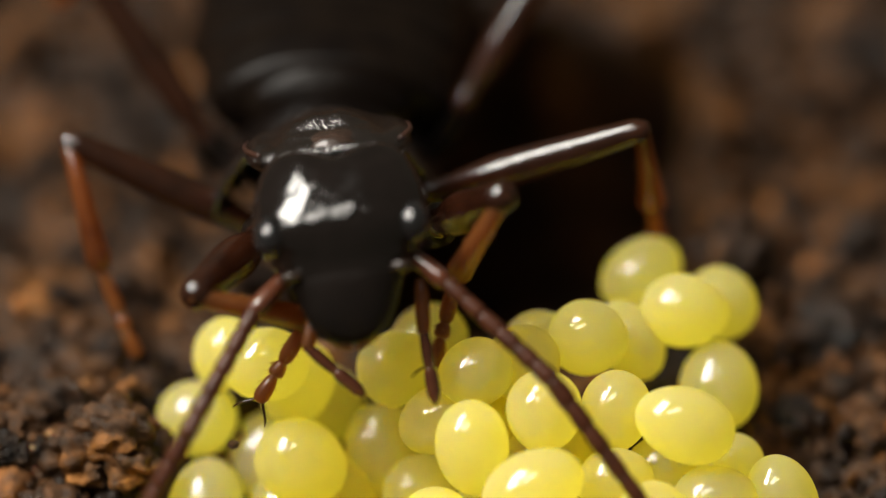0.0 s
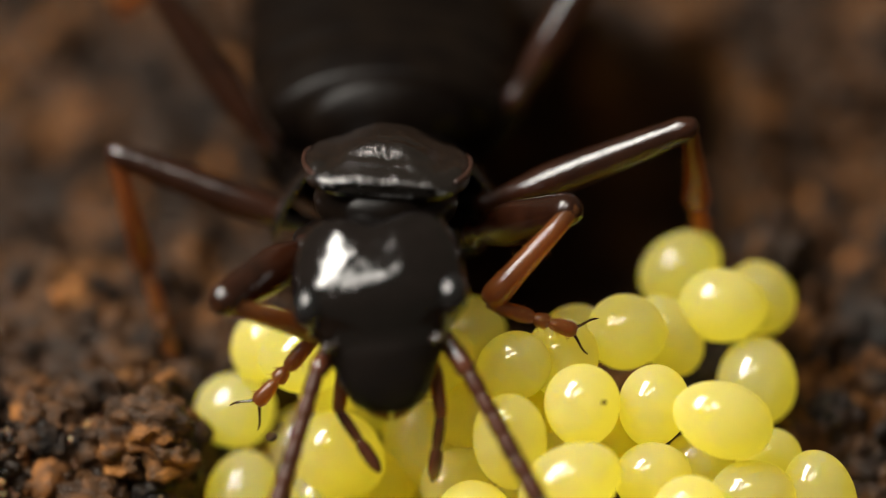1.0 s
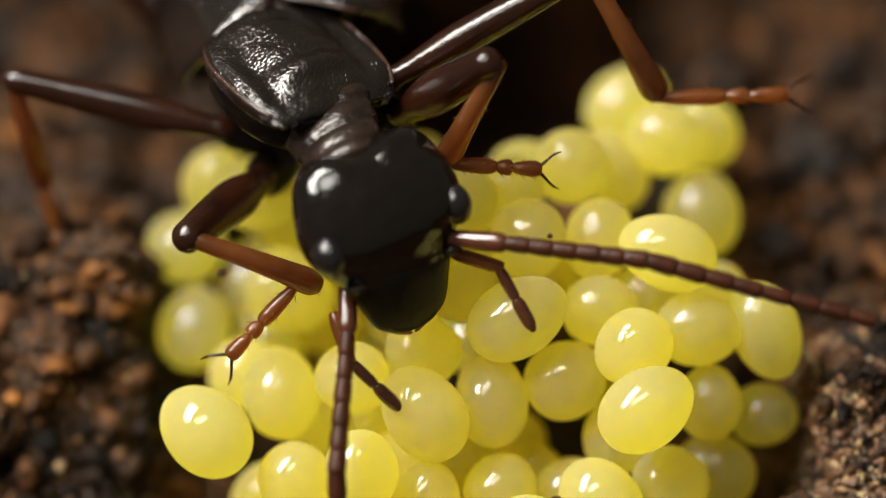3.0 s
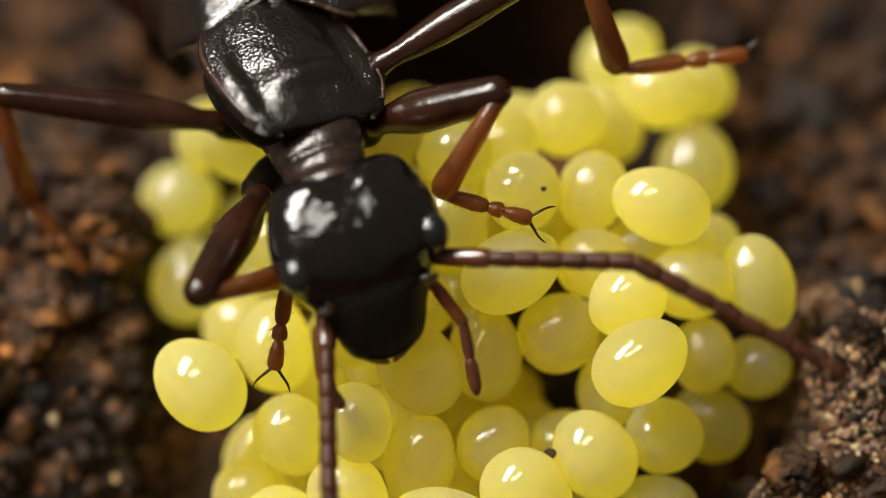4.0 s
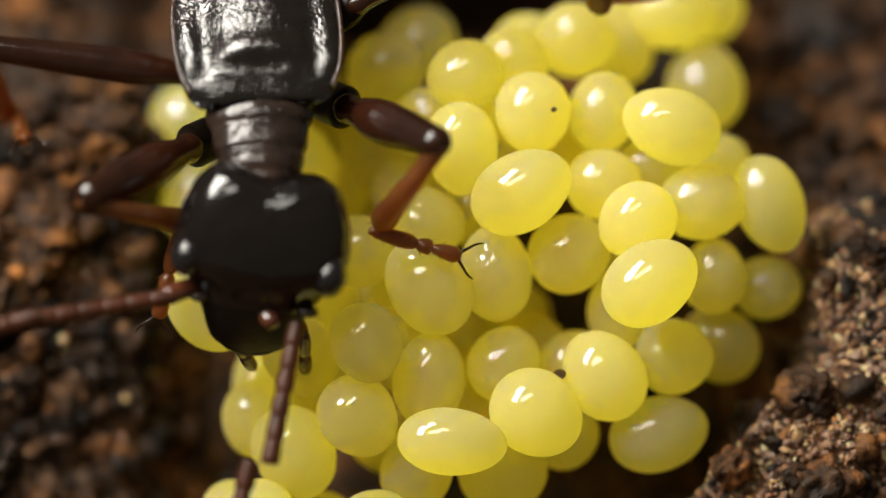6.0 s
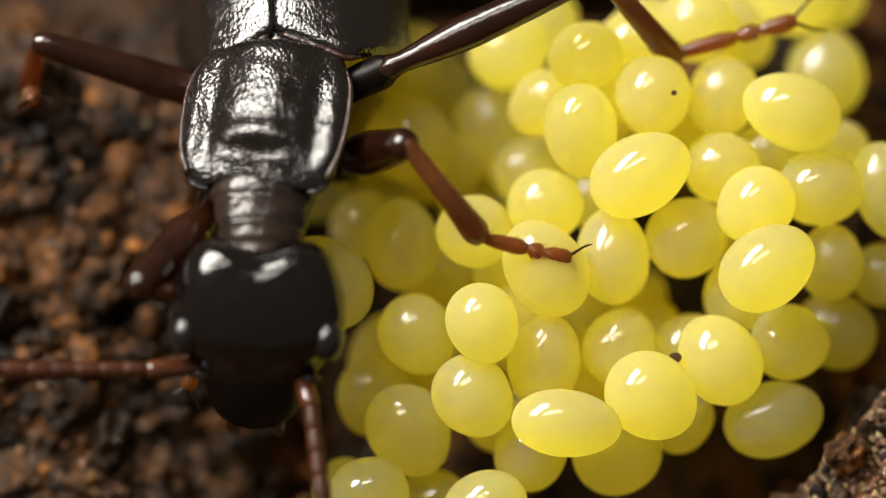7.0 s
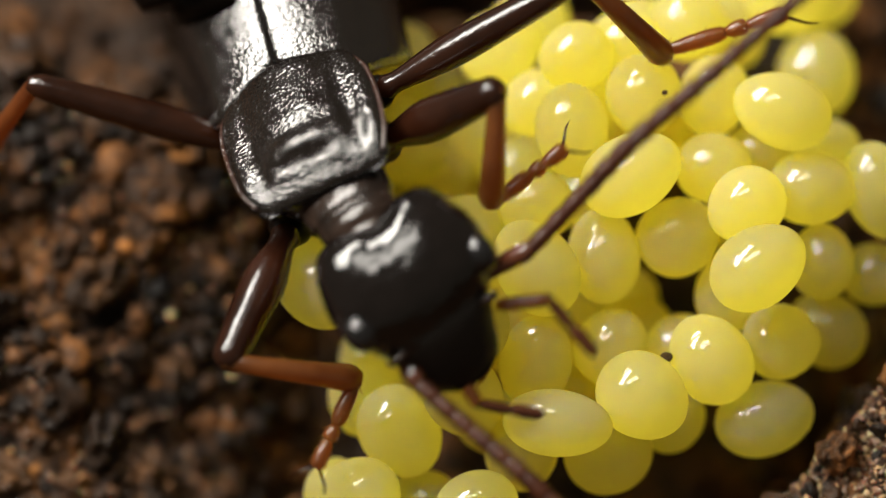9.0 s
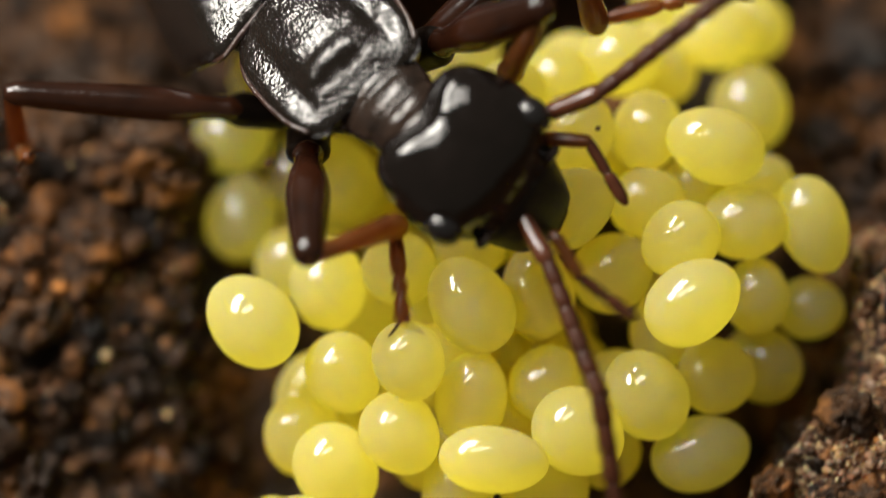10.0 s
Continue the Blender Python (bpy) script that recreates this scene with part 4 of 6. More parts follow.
    walk(earwig_parts['fl_femur'], [(0, at(0.691, -0.398, 2.663, 24.7, -28.1, 140.5)),
        (0.5, at(0.813, -0.316, 2.632, 26.7, -31.8, 132.4)),
        (1, at(0.795, -0.757, 2.745, 23.6, -32.6, 130.3)),
        (1.2, at(0.564, -1.135, 2.366, 27.9, -33.9, 126.7)),
        (1.5, at(0.410, -1.772, 2.604, 18.4, -30.2, 136.1)),
        (2, at(0.355, -1.256, 1.856, 15.9, -29.8, 137.0)),
        (2.5, at(0.844, -1.050, 1.857, 29.8, -33.7, 127.3)),
        (3.8, at(0.890, -2.953, 2.271, 6.1, -20.1, 154.1)),
        (4, at(0.913, -2.984, 2.267, 5.9, -19.9, 154.5)),
        (4.5, at(0.967, -3.062, 2.258, 5.5, -19.2, 155.5)),
        (5, at(0.634, -3.062, 2.254, 14.9, -29.7, 137.2)),
        (5.2, at(0.380, -3.277, 2.242, 14.1, -32.9, 129.7)),
        (6.3, at(-0.276, -3.361, 2.125, 24.3, -35.7, 121.0)),
        (6.5, at(-0.507, -3.441, 2.046, 23.2, -35.0, 123.4)),
        (7, at(-1.220, -4.096, 1.445, 14.4, -26.2, 144.1)),
        (7.5, at(-1.025, -4.449, 1.137, 9.6, -17.5, 157.9)),
        (8, at(-0.884, -4.601, 0.905, 16.0, -22.5, 150.3)),
        (8.5, at(-0.748, -4.753, 0.861, 8.3, -11.1, 166.5)),
        (8.8, at(-0.603, -4.832, 0.788, 9.1, -13.3, 163.7)),
        (9, at(-0.226, -4.295, 1.124, -9.7, -15.4, 160.8)),
        (9.3, at(0.162, -4.260, 1.124, 14.1, -22.1, 151.0)),
        (9.5, at(0.349, -4.135, 1.640, -1.7, 2.2, -177.4)),
        (9.8, at(0.558, -3.816, 1.894, -1.3, -2.3, 177.2)),
        (10, at(0.896, -3.174, 2.141, 8.5, 0.6, -179.3))])
    walk(earwig_parts['fl_tibia'], [(0, at(-0.071, -1.876, 3.322, -39.3, 39.1, -104.1)),
        (0.5, at(-0.082, -1.706, 3.316, -42.9, 36.7, -117.2)),
        (1, at(-0.206, -2.111, 3.347, -52.5, 38.2, -110.3)),
        (1.2, at(-0.425, -2.455, 3.059, -53.1, 38.1, -110.8)),
        (1.5, at(-0.561, -3.192, 3.093, -52.0, 38.6, -107.7)),
        (2, at(-0.641, -2.680, 2.282, -16.8, 36.9, -116.6)),
        (2.5, at(-0.092, -2.383, 2.597, -25.0, 32.3, -131.1)),
        (3.8, at(0.172, -4.582, 2.449, -32.3, 38.4, -70.9)),
        (4, at(0.203, -4.617, 2.440, -32.0, 38.7, -72.4)),
        (4.5, at(0.279, -4.705, 2.419, -31.3, 39.1, -75.9)),
        (5, at(-0.372, -4.485, 2.655, -47.7, 39.2, -103.6)),
        (5.2, at(-0.804, -4.566, 2.608, -45.9, 39.3, -103.0)),
        (6.3, at(-1.454, -4.568, 2.722, -54.3, 38.4, -109.2)),
        (6.5, at(-1.657, -4.684, 2.624, -57.6, 37.5, -113.8)),
        (7, at(-2.077, -5.615, 1.843, -59.5, 39.7, -98.3)),
        (7.5, at(-1.605, -6.117, 1.422, -64.8, 37.7, -113.1)),
        (8, at(-1.570, -6.189, 1.361, -64.8, 37.6, -113.2)),
        (8.5, at(-1.115, -6.486, 1.113, -73.9, 31.9, -132.2)),
        (8.8, at(-1.038, -6.545, 1.062, -49.4, 39.7, -98.9)),
        (9, at(-0.882, -5.934, 0.835, -21.4, 39.6, -99.7)),
        (9.3, at(-0.535, -5.858, 1.527, -56.6, 33.6, -127.7)),
        (9.5, at(0.432, -5.921, 1.586, -26.4, 38.3, -70.1)),
        (9.8, at(0.470, -5.602, 1.854, -41.2, 40.0, -93.1)),
        (10, at(0.915, -4.943, 2.407, -29.1, 37.3, -65.4))])
    walk(earwig_parts['fl_tarsus'], [(0, at(1.340, -1.545, 2.504, -48.6, -20.2, 154.1)),
        (0.5, at(1.312, -1.660, 2.409, -44.7, -25.6, 145.2)),
        (1, at(0.999, -1.706, 2.334, -44.7, -25.3, 145.6)),
        (1.2, at(0.770, -2.053, 2.039, -43.7, -28.7, 139.3)),
        (1.5, at(0.623, -2.739, 2.103, -48.3, -14.3, 162.3)),
        (2, at(0.924, -3.141, 1.895, -36.8, -17.0, 158.6)),
        (2.5, at(1.370, -3.131, 1.969, -21.3, -34.7, 124.4)),
        (3.8, at(1.251, -3.658, 1.795, -47.6, -3.4, 175.9)),
        (4, at(1.316, -3.718, 1.790, -48.3, -5.9, 173.0)),
        (4.5, at(1.489, -3.855, 1.769, -48.6, -12.2, 165.1)),
        (5, at(0.879, -4.001, 1.718, -52.2, -10.2, 167.6)),
        (5.2, at(0.494, -4.091, 1.684, -33.4, -22.5, 150.3)),
        (6.3, at(-0.316, -4.116, 1.711, -51.3, -6.1, 172.7)),
        (6.5, at(-0.552, -4.283, 1.565, -48.7, -13.9, 162.9)),
        (7, at(-1.167, -4.878, 0.807, -38.0, -9.8, 168.1)),
        (7.5, at(-0.653, -5.584, 0.302, -43.6, -1.0, 178.8)),
        (8, at(-0.618, -5.658, 0.241, -42.7, 8.2, -170.1)),
        (8.5, at(-0.261, -6.189, -0.163, -44.7, 14.4, -162.2)),
        (8.8, at(0.087, -5.954, 0.147, -49.3, 4.6, -174.5)),
        (9, at(0.714, -5.812, 0.367, -37.2, -15.4, 160.9)),
        (9.3, at(0.663, -5.810, 0.365, -38.0, -28.2, 140.3)),
        (9.5, at(1.658, -4.999, 1.016, -38.3, -6.5, 172.2)),
        (9.8, at(1.735, -4.979, 1.030, -37.5, -10.7, 167.0)),
        (10, at(1.964, -3.954, 1.802, -35.7, 3.0, -176.4))])
    walk(earwig_parts['fr_femur'], [(0, at(2.970, -0.309, 2.888, 77.8, 37.0, -64.1)),
        (0.5, at(2.872, -0.238, 2.727, 60.0, 37.6, -66.4)),
        (1, at(2.954, 0.034, 2.204, 56.9, 38.9, -74.3)),
        (1.2, at(2.797, -0.262, 2.323, 73.3, 36.3, -61.0)),
        (1.5, at(2.299, -0.768, 2.648, 66.1, 36.7, -62.5)),
        (2, at(2.237, -1.220, 2.899, 67.1, 35.6, -58.7)),
        (2.5, at(2.878, -1.231, 3.164, 69.0, 34.6, -55.4)),
        (3.8, at(2.334, -1.899, 2.560, 48.0, 37.1, -64.5)),
        (4, at(2.473, -2.107, 2.778, 38.3, 38.7, -73.0)),
        (4.5, at(2.733, -2.232, 2.931, 39.5, 40.0, -91.6)),
        (5, at(2.658, -2.648, 2.627, 27.6, 37.5, -113.8)),
        (5.2, at(2.248, -2.729, 2.528, 24.6, 36.7, -117.5)),
        (6.3, at(1.748, -2.945, 2.349, 32.6, 36.9, -116.4)),
        (6.5, at(1.302, -2.971, 2.202, 49.3, 40.0, -92.5)),
        (7, at(0.415, -3.078, 1.279, 74.0, 38.5, -71.5)),
        (7.5, at(0.638, -3.091, 1.196, 58.3, 40.0, -89.0)),
        (8, at(0.682, -3.445, 1.410, 62.2, 39.8, -83.0)),
        (8.5, at(0.755, -3.617, 1.427, 67.0, 39.2, -76.8)),
        (8.8, at(1.081, -3.728, 1.450, 67.1, 38.0, -68.7)),
        (9, at(1.151, -3.273, 1.979, 56.2, 35.9, -59.6)),
        (9.3, at(1.951, -3.329, 2.330, 53.3, 38.0, -68.5)),
        (9.5, at(2.091, -2.978, 2.618, 52.4, 38.3, -70.2)),
        (9.8, at(2.371, -2.404, 2.902, 65.6, 36.0, -59.9)),
        (10, at(2.613, -2.169, 3.197, 58.7, 37.4, -65.5))])
    walk(earwig_parts['fr_tibia'], [(0, at(3.740, -1.061, 4.229, -77.7, -19.8, 154.5)),
        (0.5, at(4.021, -0.726, 3.907, -53.9, -24.1, 147.8)),
        (1, at(4.103, -0.583, 3.324, -31.8, -25.7, 145.0)),
        (1.2, at(3.700, -0.875, 3.651, -52.4, -19.7, 154.8)),
        (1.5, at(3.350, -1.278, 3.908, -51.1, -18.7, 156.2)),
        (2, at(3.288, -1.659, 4.186, -68.2, -18.2, 156.9)),
        (2.5, at(3.904, -1.630, 4.484, -73.6, -22.3, 150.8)),
        (3.8, at(3.704, -2.100, 3.578, -48.6, -12.3, 165.0)),
        (4, at(3.957, -2.350, 3.609, -52.3, -19.8, 154.5)),
        (4.5, at(4.040, -2.971, 3.768, -67.8, -27.3, 142.1)),
        (5, at(3.856, -3.707, 3.259, -65.0, -31.7, 132.5)),
        (5.2, at(3.436, -3.829, 3.103, -66.7, -27.5, 141.7)),
        (6.3, at(2.796, -4.088, 3.091, -75.1, -19.8, 154.5)),
        (6.5, at(2.384, -3.858, 3.202, -76.2, -6.2, 172.6)),
        (7, at(1.191, -3.904, 2.572, -50.8, 23.6, -148.6)),
        (7.5, at(1.558, -4.015, 2.317, -49.9, 15.9, -160.2)),
        (8, at(1.596, -4.313, 2.578, -67.7, 7.7, -170.7)),
        (8.5, at(1.639, -4.436, 2.652, -73.9, 6.2, -172.6)),
        (8.8, at(2.059, -4.394, 2.698, -74.4, -4.9, 174.2)),
        (9, at(2.399, -3.512, 3.136, -64.8, -1.5, 178.2)),
        (9.3, at(3.219, -3.741, 3.416, -79.2, -17.3, 158.2)),
        (9.5, at(3.364, -3.417, 3.687, -79.8, -17.9, 157.3)),
        (9.8, at(3.446, -2.844, 4.168, -88.8, -18.0, 157.2)),
        (10, at(3.796, -2.610, 4.365, -88.1, -17.3, 158.2))])
    walk(earwig_parts['fr_tarsus'], [(0, at(3.148, -1.135, 2.836, -55.2, -9.3, 168.8)),
        (0.5, at(3.118, -1.219, 2.782, -44.5, 28.4, -139.8)),
        (1, at(3.046, -1.470, 2.580, -27.8, 37.9, -111.7)),
        (1.2, at(2.934, -1.546, 2.510, -37.5, 36.4, -118.4)),
        (1.5, at(2.612, -2.003, 2.781, -9.6, 39.9, -84.4)),
        (2, at(2.657, -2.007, 2.838, -3.1, 39.0, -74.9)),
        (2.5, at(3.209, -1.735, 3.128, -23.0, 39.2, -103.3)),
        (3.8, at(3.206, -3.015, 2.455, 7.9, 39.4, -77.8)),
        (4, at(3.184, -3.019, 2.471, -18.2, 38.1, -110.9)),
        (4.5, at(3.172, -3.028, 2.510, -25.5, 36.6, -117.9)),
        (5, at(2.885, -3.607, 2.078, -21.3, 34.5, -125.0)),
        (5.2, at(2.551, -3.902, 1.852, -21.8, 34.3, -125.6)),
        (6.3, at(2.171, -4.229, 1.695, -27.0, 38.4, -109.3)),
        (6.5, at(2.177, -4.199, 1.719, -32.7, 36.9, -116.5)),
        (7, at(2.102, -4.482, 1.484, -26.1, 38.8, -106.4)),
        (7.5, at(2.194, -4.835, 1.189, -23.7, 39.6, -99.0)),
        (8, at(1.880, -4.856, 1.170, -5.6, 36.8, -63.0)),
        (8.5, at(1.851, -4.840, 1.184, -7.7, 38.1, -69.3)),
        (8.8, at(1.892, -4.794, 1.222, -6.9, 39.5, -78.8)),
        (9, at(2.341, -4.164, 1.750, 13.9, 30.6, -44.8)),
        (9.3, at(2.703, -3.840, 1.998, -4.6, 38.2, -69.9)),
        (9.5, at(2.843, -3.486, 2.284, -9.9, 40.0, -87.7)),
        (9.8, at(3.029, -2.702, 2.815, -51.9, 8.0, -170.3)),
        (10, at(3.386, -2.496, 3.007, -52.6, 0.5, -179.4))])
    walk(earwig_parts['ml_femur'], [(0, at(0.668, 1.016, 1.328, 26.4, -35.8, 59.2)),
        (0.5, at(0.853, 1.046, 1.330, 24.8, -36.7, 62.5)),
        (1, at(0.817, 0.798, 1.454, 14.7, -37.0, 63.7)),
        (1.2, at(0.553, 0.658, 1.373, 16.1, -39.1, 75.5)),
        (1.5, at(0.255, -0.565, 2.379, 20.3, -38.2, 69.6)),
        (2, at(0.022, -0.734, 2.333, 19.6, -38.2, 69.9)),
        (2.5, at(0.308, -0.760, 2.387, 5.9, -38.3, 70.4)),
        (3.8, at(0.306, -1.491, 2.149, 14.1, -39.5, 78.9)),
        (4, at(0.298, -1.526, 2.151, 12.1, -39.6, 80.3)),
        (4.5, at(0.236, -1.602, 2.138, -2.1, -39.8, 83.3)),
        (5, at(0.369, -1.739, 2.063, 10.2, -39.9, 85.1)),
        (5.2, at(0.275, -1.792, 2.015, 10.8, -39.9, 84.8)),
        (6.3, at(-0.081, -1.999, 1.932, 15.6, -39.4, 78.0)),
        (6.5, at(-0.200, -2.064, 1.847, 16.4, -39.3, 77.5)),
        (7, at(-0.904, -2.427, 1.523, 22.5, -37.9, 68.3)),
        (7.5, at(-1.113, -2.586, 1.456, 16.0, -39.3, 76.9)),
        (8, at(-1.014, -2.834, 1.233, 21.8, -37.9, 68.0)),
        (8.5, at(-1.030, -2.904, 1.179, 23.0, -37.5, 65.9)),
        (8.8, at(-1.023, -2.981, 1.130, 22.9, -37.4, 65.6)),
        (9, at(-0.836, -2.784, 1.238, 21.2, -38.3, 70.0)),
        (9.3, at(-0.592, -2.838, 1.269, 18.0, -38.8, 73.1)),
        (9.5, at(-0.667, -2.572, 1.507, 16.1, -39.1, 75.7)),
        (9.8, at(-0.432, -2.375, 1.669, 15.0, -39.3, 77.5)),
        (10, at(-0.190, -2.118, 1.869, 10.8, -39.9, 84.5))])
    walk(earwig_parts['ml_tibia'], [(0, at(-1.690, 1.632, 2.268, -42.6, 9.1, -169.0)),
        (0.5, at(-1.552, 1.563, 2.210, -75.8, 2.1, -177.5)),
        (1, at(-1.625, 1.558, 1.985, -64.1, 9.7, -168.2)),
        (1.2, at(-1.990, 0.847, 1.934, -73.4, 6.7, -171.9)),
        (1.5, at(-2.237, -0.238, 3.092, -72.5, 8.2, -170.2)),
        (2, at(-2.477, -0.399, 3.021, -76.0, 5.9, -172.9)),
        (2.5, at(-2.197, -0.046, 2.600, -74.8, 9.0, -169.1)),
        (3.8, at(-2.260, -1.399, 2.639, -72.9, 10.2, -167.6)),
        (4, at(-2.280, -1.440, 2.573, -74.4, 9.6, -168.4)),
        (4.5, at(-2.350, -1.238, 2.064, -78.6, 7.7, -170.7)),
        (5, at(-2.219, -1.812, 2.418, -83.2, 9.1, -168.9)),
        (5.2, at(-2.310, -1.871, 2.389, -83.2, 9.1, -169.0)),
        (6.3, at(-2.636, -1.909, 2.473, -104.3, 8.3, -169.9)),
        (6.5, at(-2.749, -1.977, 2.415, -106.8, -10.1, 167.7)),
        (7, at(-3.375, -2.102, 2.310, -107.5, -12.8, 164.3)),
        (7.5, at(-3.663, -2.458, 2.012, -76.0, -23.5, 148.9)),
        (8, at(-3.487, -2.477, 1.997, -75.7, -22.7, 150.0)),
        (8.5, at(-3.480, -2.487, 1.988, -76.0, -23.4, 148.9)),
        (8.8, at(-3.471, -2.548, 1.936, -76.0, -23.4, 148.9)),
        (9, at(-3.326, -2.499, 1.977, -76.1, -23.4, 149.0)),
        (9.3, at(-3.117, -2.596, 1.897, -74.9, -24.2, 147.5)),
        (9.5, at(-3.213, -2.392, 2.067, -106.5, -12.0, 165.3)),
        (9.8, at(-2.990, -2.245, 2.191, -105.4, -1.0, 178.8)),
        (10, at(-2.774, -2.182, 2.243, -105.4, 2.2, -177.4))])
    walk(earwig_parts['ml_tarsus'], [(0, at(-1.281, 0.459, 1.153, -44.1, 14.0, -162.7)),
        (0.5, at(-1.478, 1.170, 0.662, -43.8, 14.1, -162.6)),
        (1, at(-1.228, 0.890, 0.507, -46.8, 10.5, -167.2)),
        (1.2, at(-1.742, 0.404, 0.376, -44.9, 13.8, -163.0)),
        (1.5, at(-1.930, -0.695, 1.531, -47.9, 3.3, -176.1)),
        (2, at(-2.269, -0.765, 1.489, -45.8, 8.8, -169.4)),
        (2.5, at(-1.879, -0.417, 1.074, -47.3, 3.7, -175.6)),
        (3.8, at(-1.884, -1.816, 1.101, -42.4, 24.2, -147.6)),
        (4, at(-1.938, -1.815, 1.047, -41.9, 22.3, -150.7)),
        (4.5, at(-2.100, -1.512, 0.567, -39.6, 17.5, -158.0)),
        (5, at(-1.945, -1.948, 0.915, -28.2, 18.6, -156.4)),
        (5.2, at(-2.037, -2.007, 0.886, -26.7, 22.6, -150.3)),
        (6.3, at(-2.489, -1.502, 1.005, 41.8, 8.1, -170.2)),
        (6.5, at(-2.906, -1.494, 0.972, 42.1, 10.1, -167.8)),
        (7, at(-3.562, -1.575, 0.887, 41.1, 13.7, -163.1)),
        (7.5, at(-4.364, -2.474, 0.648, -34.7, -9.7, 168.3)),
        (8, at(-4.176, -2.524, 0.627, -32.1, -21.7, 151.6)),
        (8.5, at(-4.180, -2.504, 0.623, -32.1, -18.9, 155.9)),
        (8.8, at(-4.170, -2.565, 0.571, -30.3, -21.5, 152.0)),
        (9, at(-4.025, -2.516, 0.612, -33.5, -14.6, 161.9)),
        (9.3, at(-3.848, -2.612, 0.547, -29.6, -24.4, 147.3)),
        (9.5, at(-3.399, -1.898, 0.631, 30.1, 6.8, -171.9)),
        (9.8, at(-3.007, -1.842, 0.714, 45.3, 20.7, -153.3)),
        (10, at(-2.736, -1.778, 0.768, 47.4, 25.9, -144.7))])
    walk(earwig_parts['mr_femur'], [(0, at(2.942, 0.951, 2.080, 27.9, 38.2, -69.9)),
        (0.5, at(3.036, 0.996, 2.094, 29.5, 37.9, -67.9)),
        (1, at(3.108, 0.597, 2.096, 31.1, 36.9, -63.7)),
        (1.2, at(2.895, 0.470, 2.076, 23.2, 39.1, -75.5)),
        (1.5, at(2.122, -0.790, 2.932, 50.7, 22.1, -29.0)),
        (2, at(2.101, -0.886, 3.033, 27.5, 38.2, -69.7)),
        (2.5, at(2.644, -0.828, 3.218, 31.3, 36.4, -61.3)),
        (3.8, at(2.556, -1.352, 3.201, 23.2, 33.5, -52.2)),
        (4, at(2.562, -1.423, 3.159, 28.7, 33.9, -53.1)),
        (4.5, at(2.606, -1.589, 3.064, 34.1, 34.6, -55.4)),
        (5, at(2.543, -1.628, 3.095, 21.9, 34.4, -54.6)),
        (5.2, at(2.464, -1.602, 3.137, 20.2, 35.3, -57.5)),
        (6.3, at(1.728, -1.844, 3.050, 22.9, 33.7, -52.7)),
        (6.5, at(1.339, -2.077, 2.843, 32.3, 35.6, -58.5)),
        (7, at(1.078, -2.529, 2.474, 19.7, 35.6, -58.4)),
        (7.5, at(1.057, -2.631, 2.389, 21.5, 34.6, -55.2)),
        (8, at(1.076, -2.751, 2.288, 23.0, 33.7, -52.6)),
        (8.5, at(1.063, -2.824, 2.227, 24.2, 32.9, -50.4)),
        (8.8, at(1.072, -2.859, 2.198, 24.2, 32.9, -50.4)),
        (9, at(1.139, -2.696, 2.307, 35.8, 34.0, -53.4)),
        (9.3, at(1.368, -2.665, 2.301, 37.7, 33.1, -51.0)),
        (9.5, at(1.405, -2.622, 2.254, 39.4, 32.9, -50.5)),
        (9.8, at(1.875, -2.260, 2.579, 38.3, 33.4, -51.7)),
        (10, at(2.121, -2.066, 2.696, 45.0, 28.5, -40.3))])
    walk(earwig_parts['mr_tibia'], [(0, at(5.453, 1.037, 3.074, -97.5, 7.2, -171.3)),
        (0.5, at(5.520, 1.123, 3.146, -96.9, 7.2, -171.3)),
        (1, at(5.552, 0.871, 3.211, -98.6, 5.7, -173.1)),
        (1.2, at(5.467, 0.443, 2.901, -109.7, 6.2, -172.6)),
        (1.5, at(3.639, 0.325, 4.869, -85.8, 35.7, -121.0)),
        (2, at(4.616, -0.774, 4.012, -84.7, -4.1, 175.1)),
        (2.5, at(5.068, -0.451, 4.348, -58.3, 21.3, -152.4)),
        (3.8, at(4.877, -0.294, 4.089, -54.8, 12.2, -165.0)),
        (4, at(4.891, -0.578, 4.235, -65.0, 12.3, -165.0)),
        (4.5, at(4.935, -1.026, 4.310, -72.4, 11.9, -165.5)),
        (5, at(4.914, -0.638, 3.926, -70.8, 9.1, -169.0)),
        (5.2, at(4.892, -0.696, 3.898, -71.4, 9.3, -168.8)),
        (6.3, at(4.060, -0.800, 3.926, -66.5, 23.2, -149.2)),
        (6.5, at(3.725, -1.604, 4.018, -69.9, 29.1, -138.4)),
        (7, at(3.521, -1.648, 3.214, -67.0, 25.5, -145.4)),
        (7.5, at(3.440, -1.658, 3.206, -66.0, 26.0, -144.4)),
        (8, at(3.407, -1.707, 3.164, -65.2, 27.7, -141.3)),
        (8.5, at(3.346, -1.718, 3.155, -62.1, 29.5, -137.6)),
        (8.8, at(3.354, -1.753, 3.126, -61.9, 30.3, -135.9)),
        (9, at(3.424, -2.099, 3.619, -65.3, 28.3, -140.2)),
        (9.3, at(3.596, -2.019, 3.686, -67.0, 24.8, -146.5)),
        (9.5, at(3.608, -2.011, 3.692, -68.9, 23.5, -148.8)),
        (9.8, at(4.110, -1.671, 3.978, -72.0, 7.8, -170.6)),
        (10, at(4.050, -1.197, 4.375, -75.3, 11.0, -166.6))])
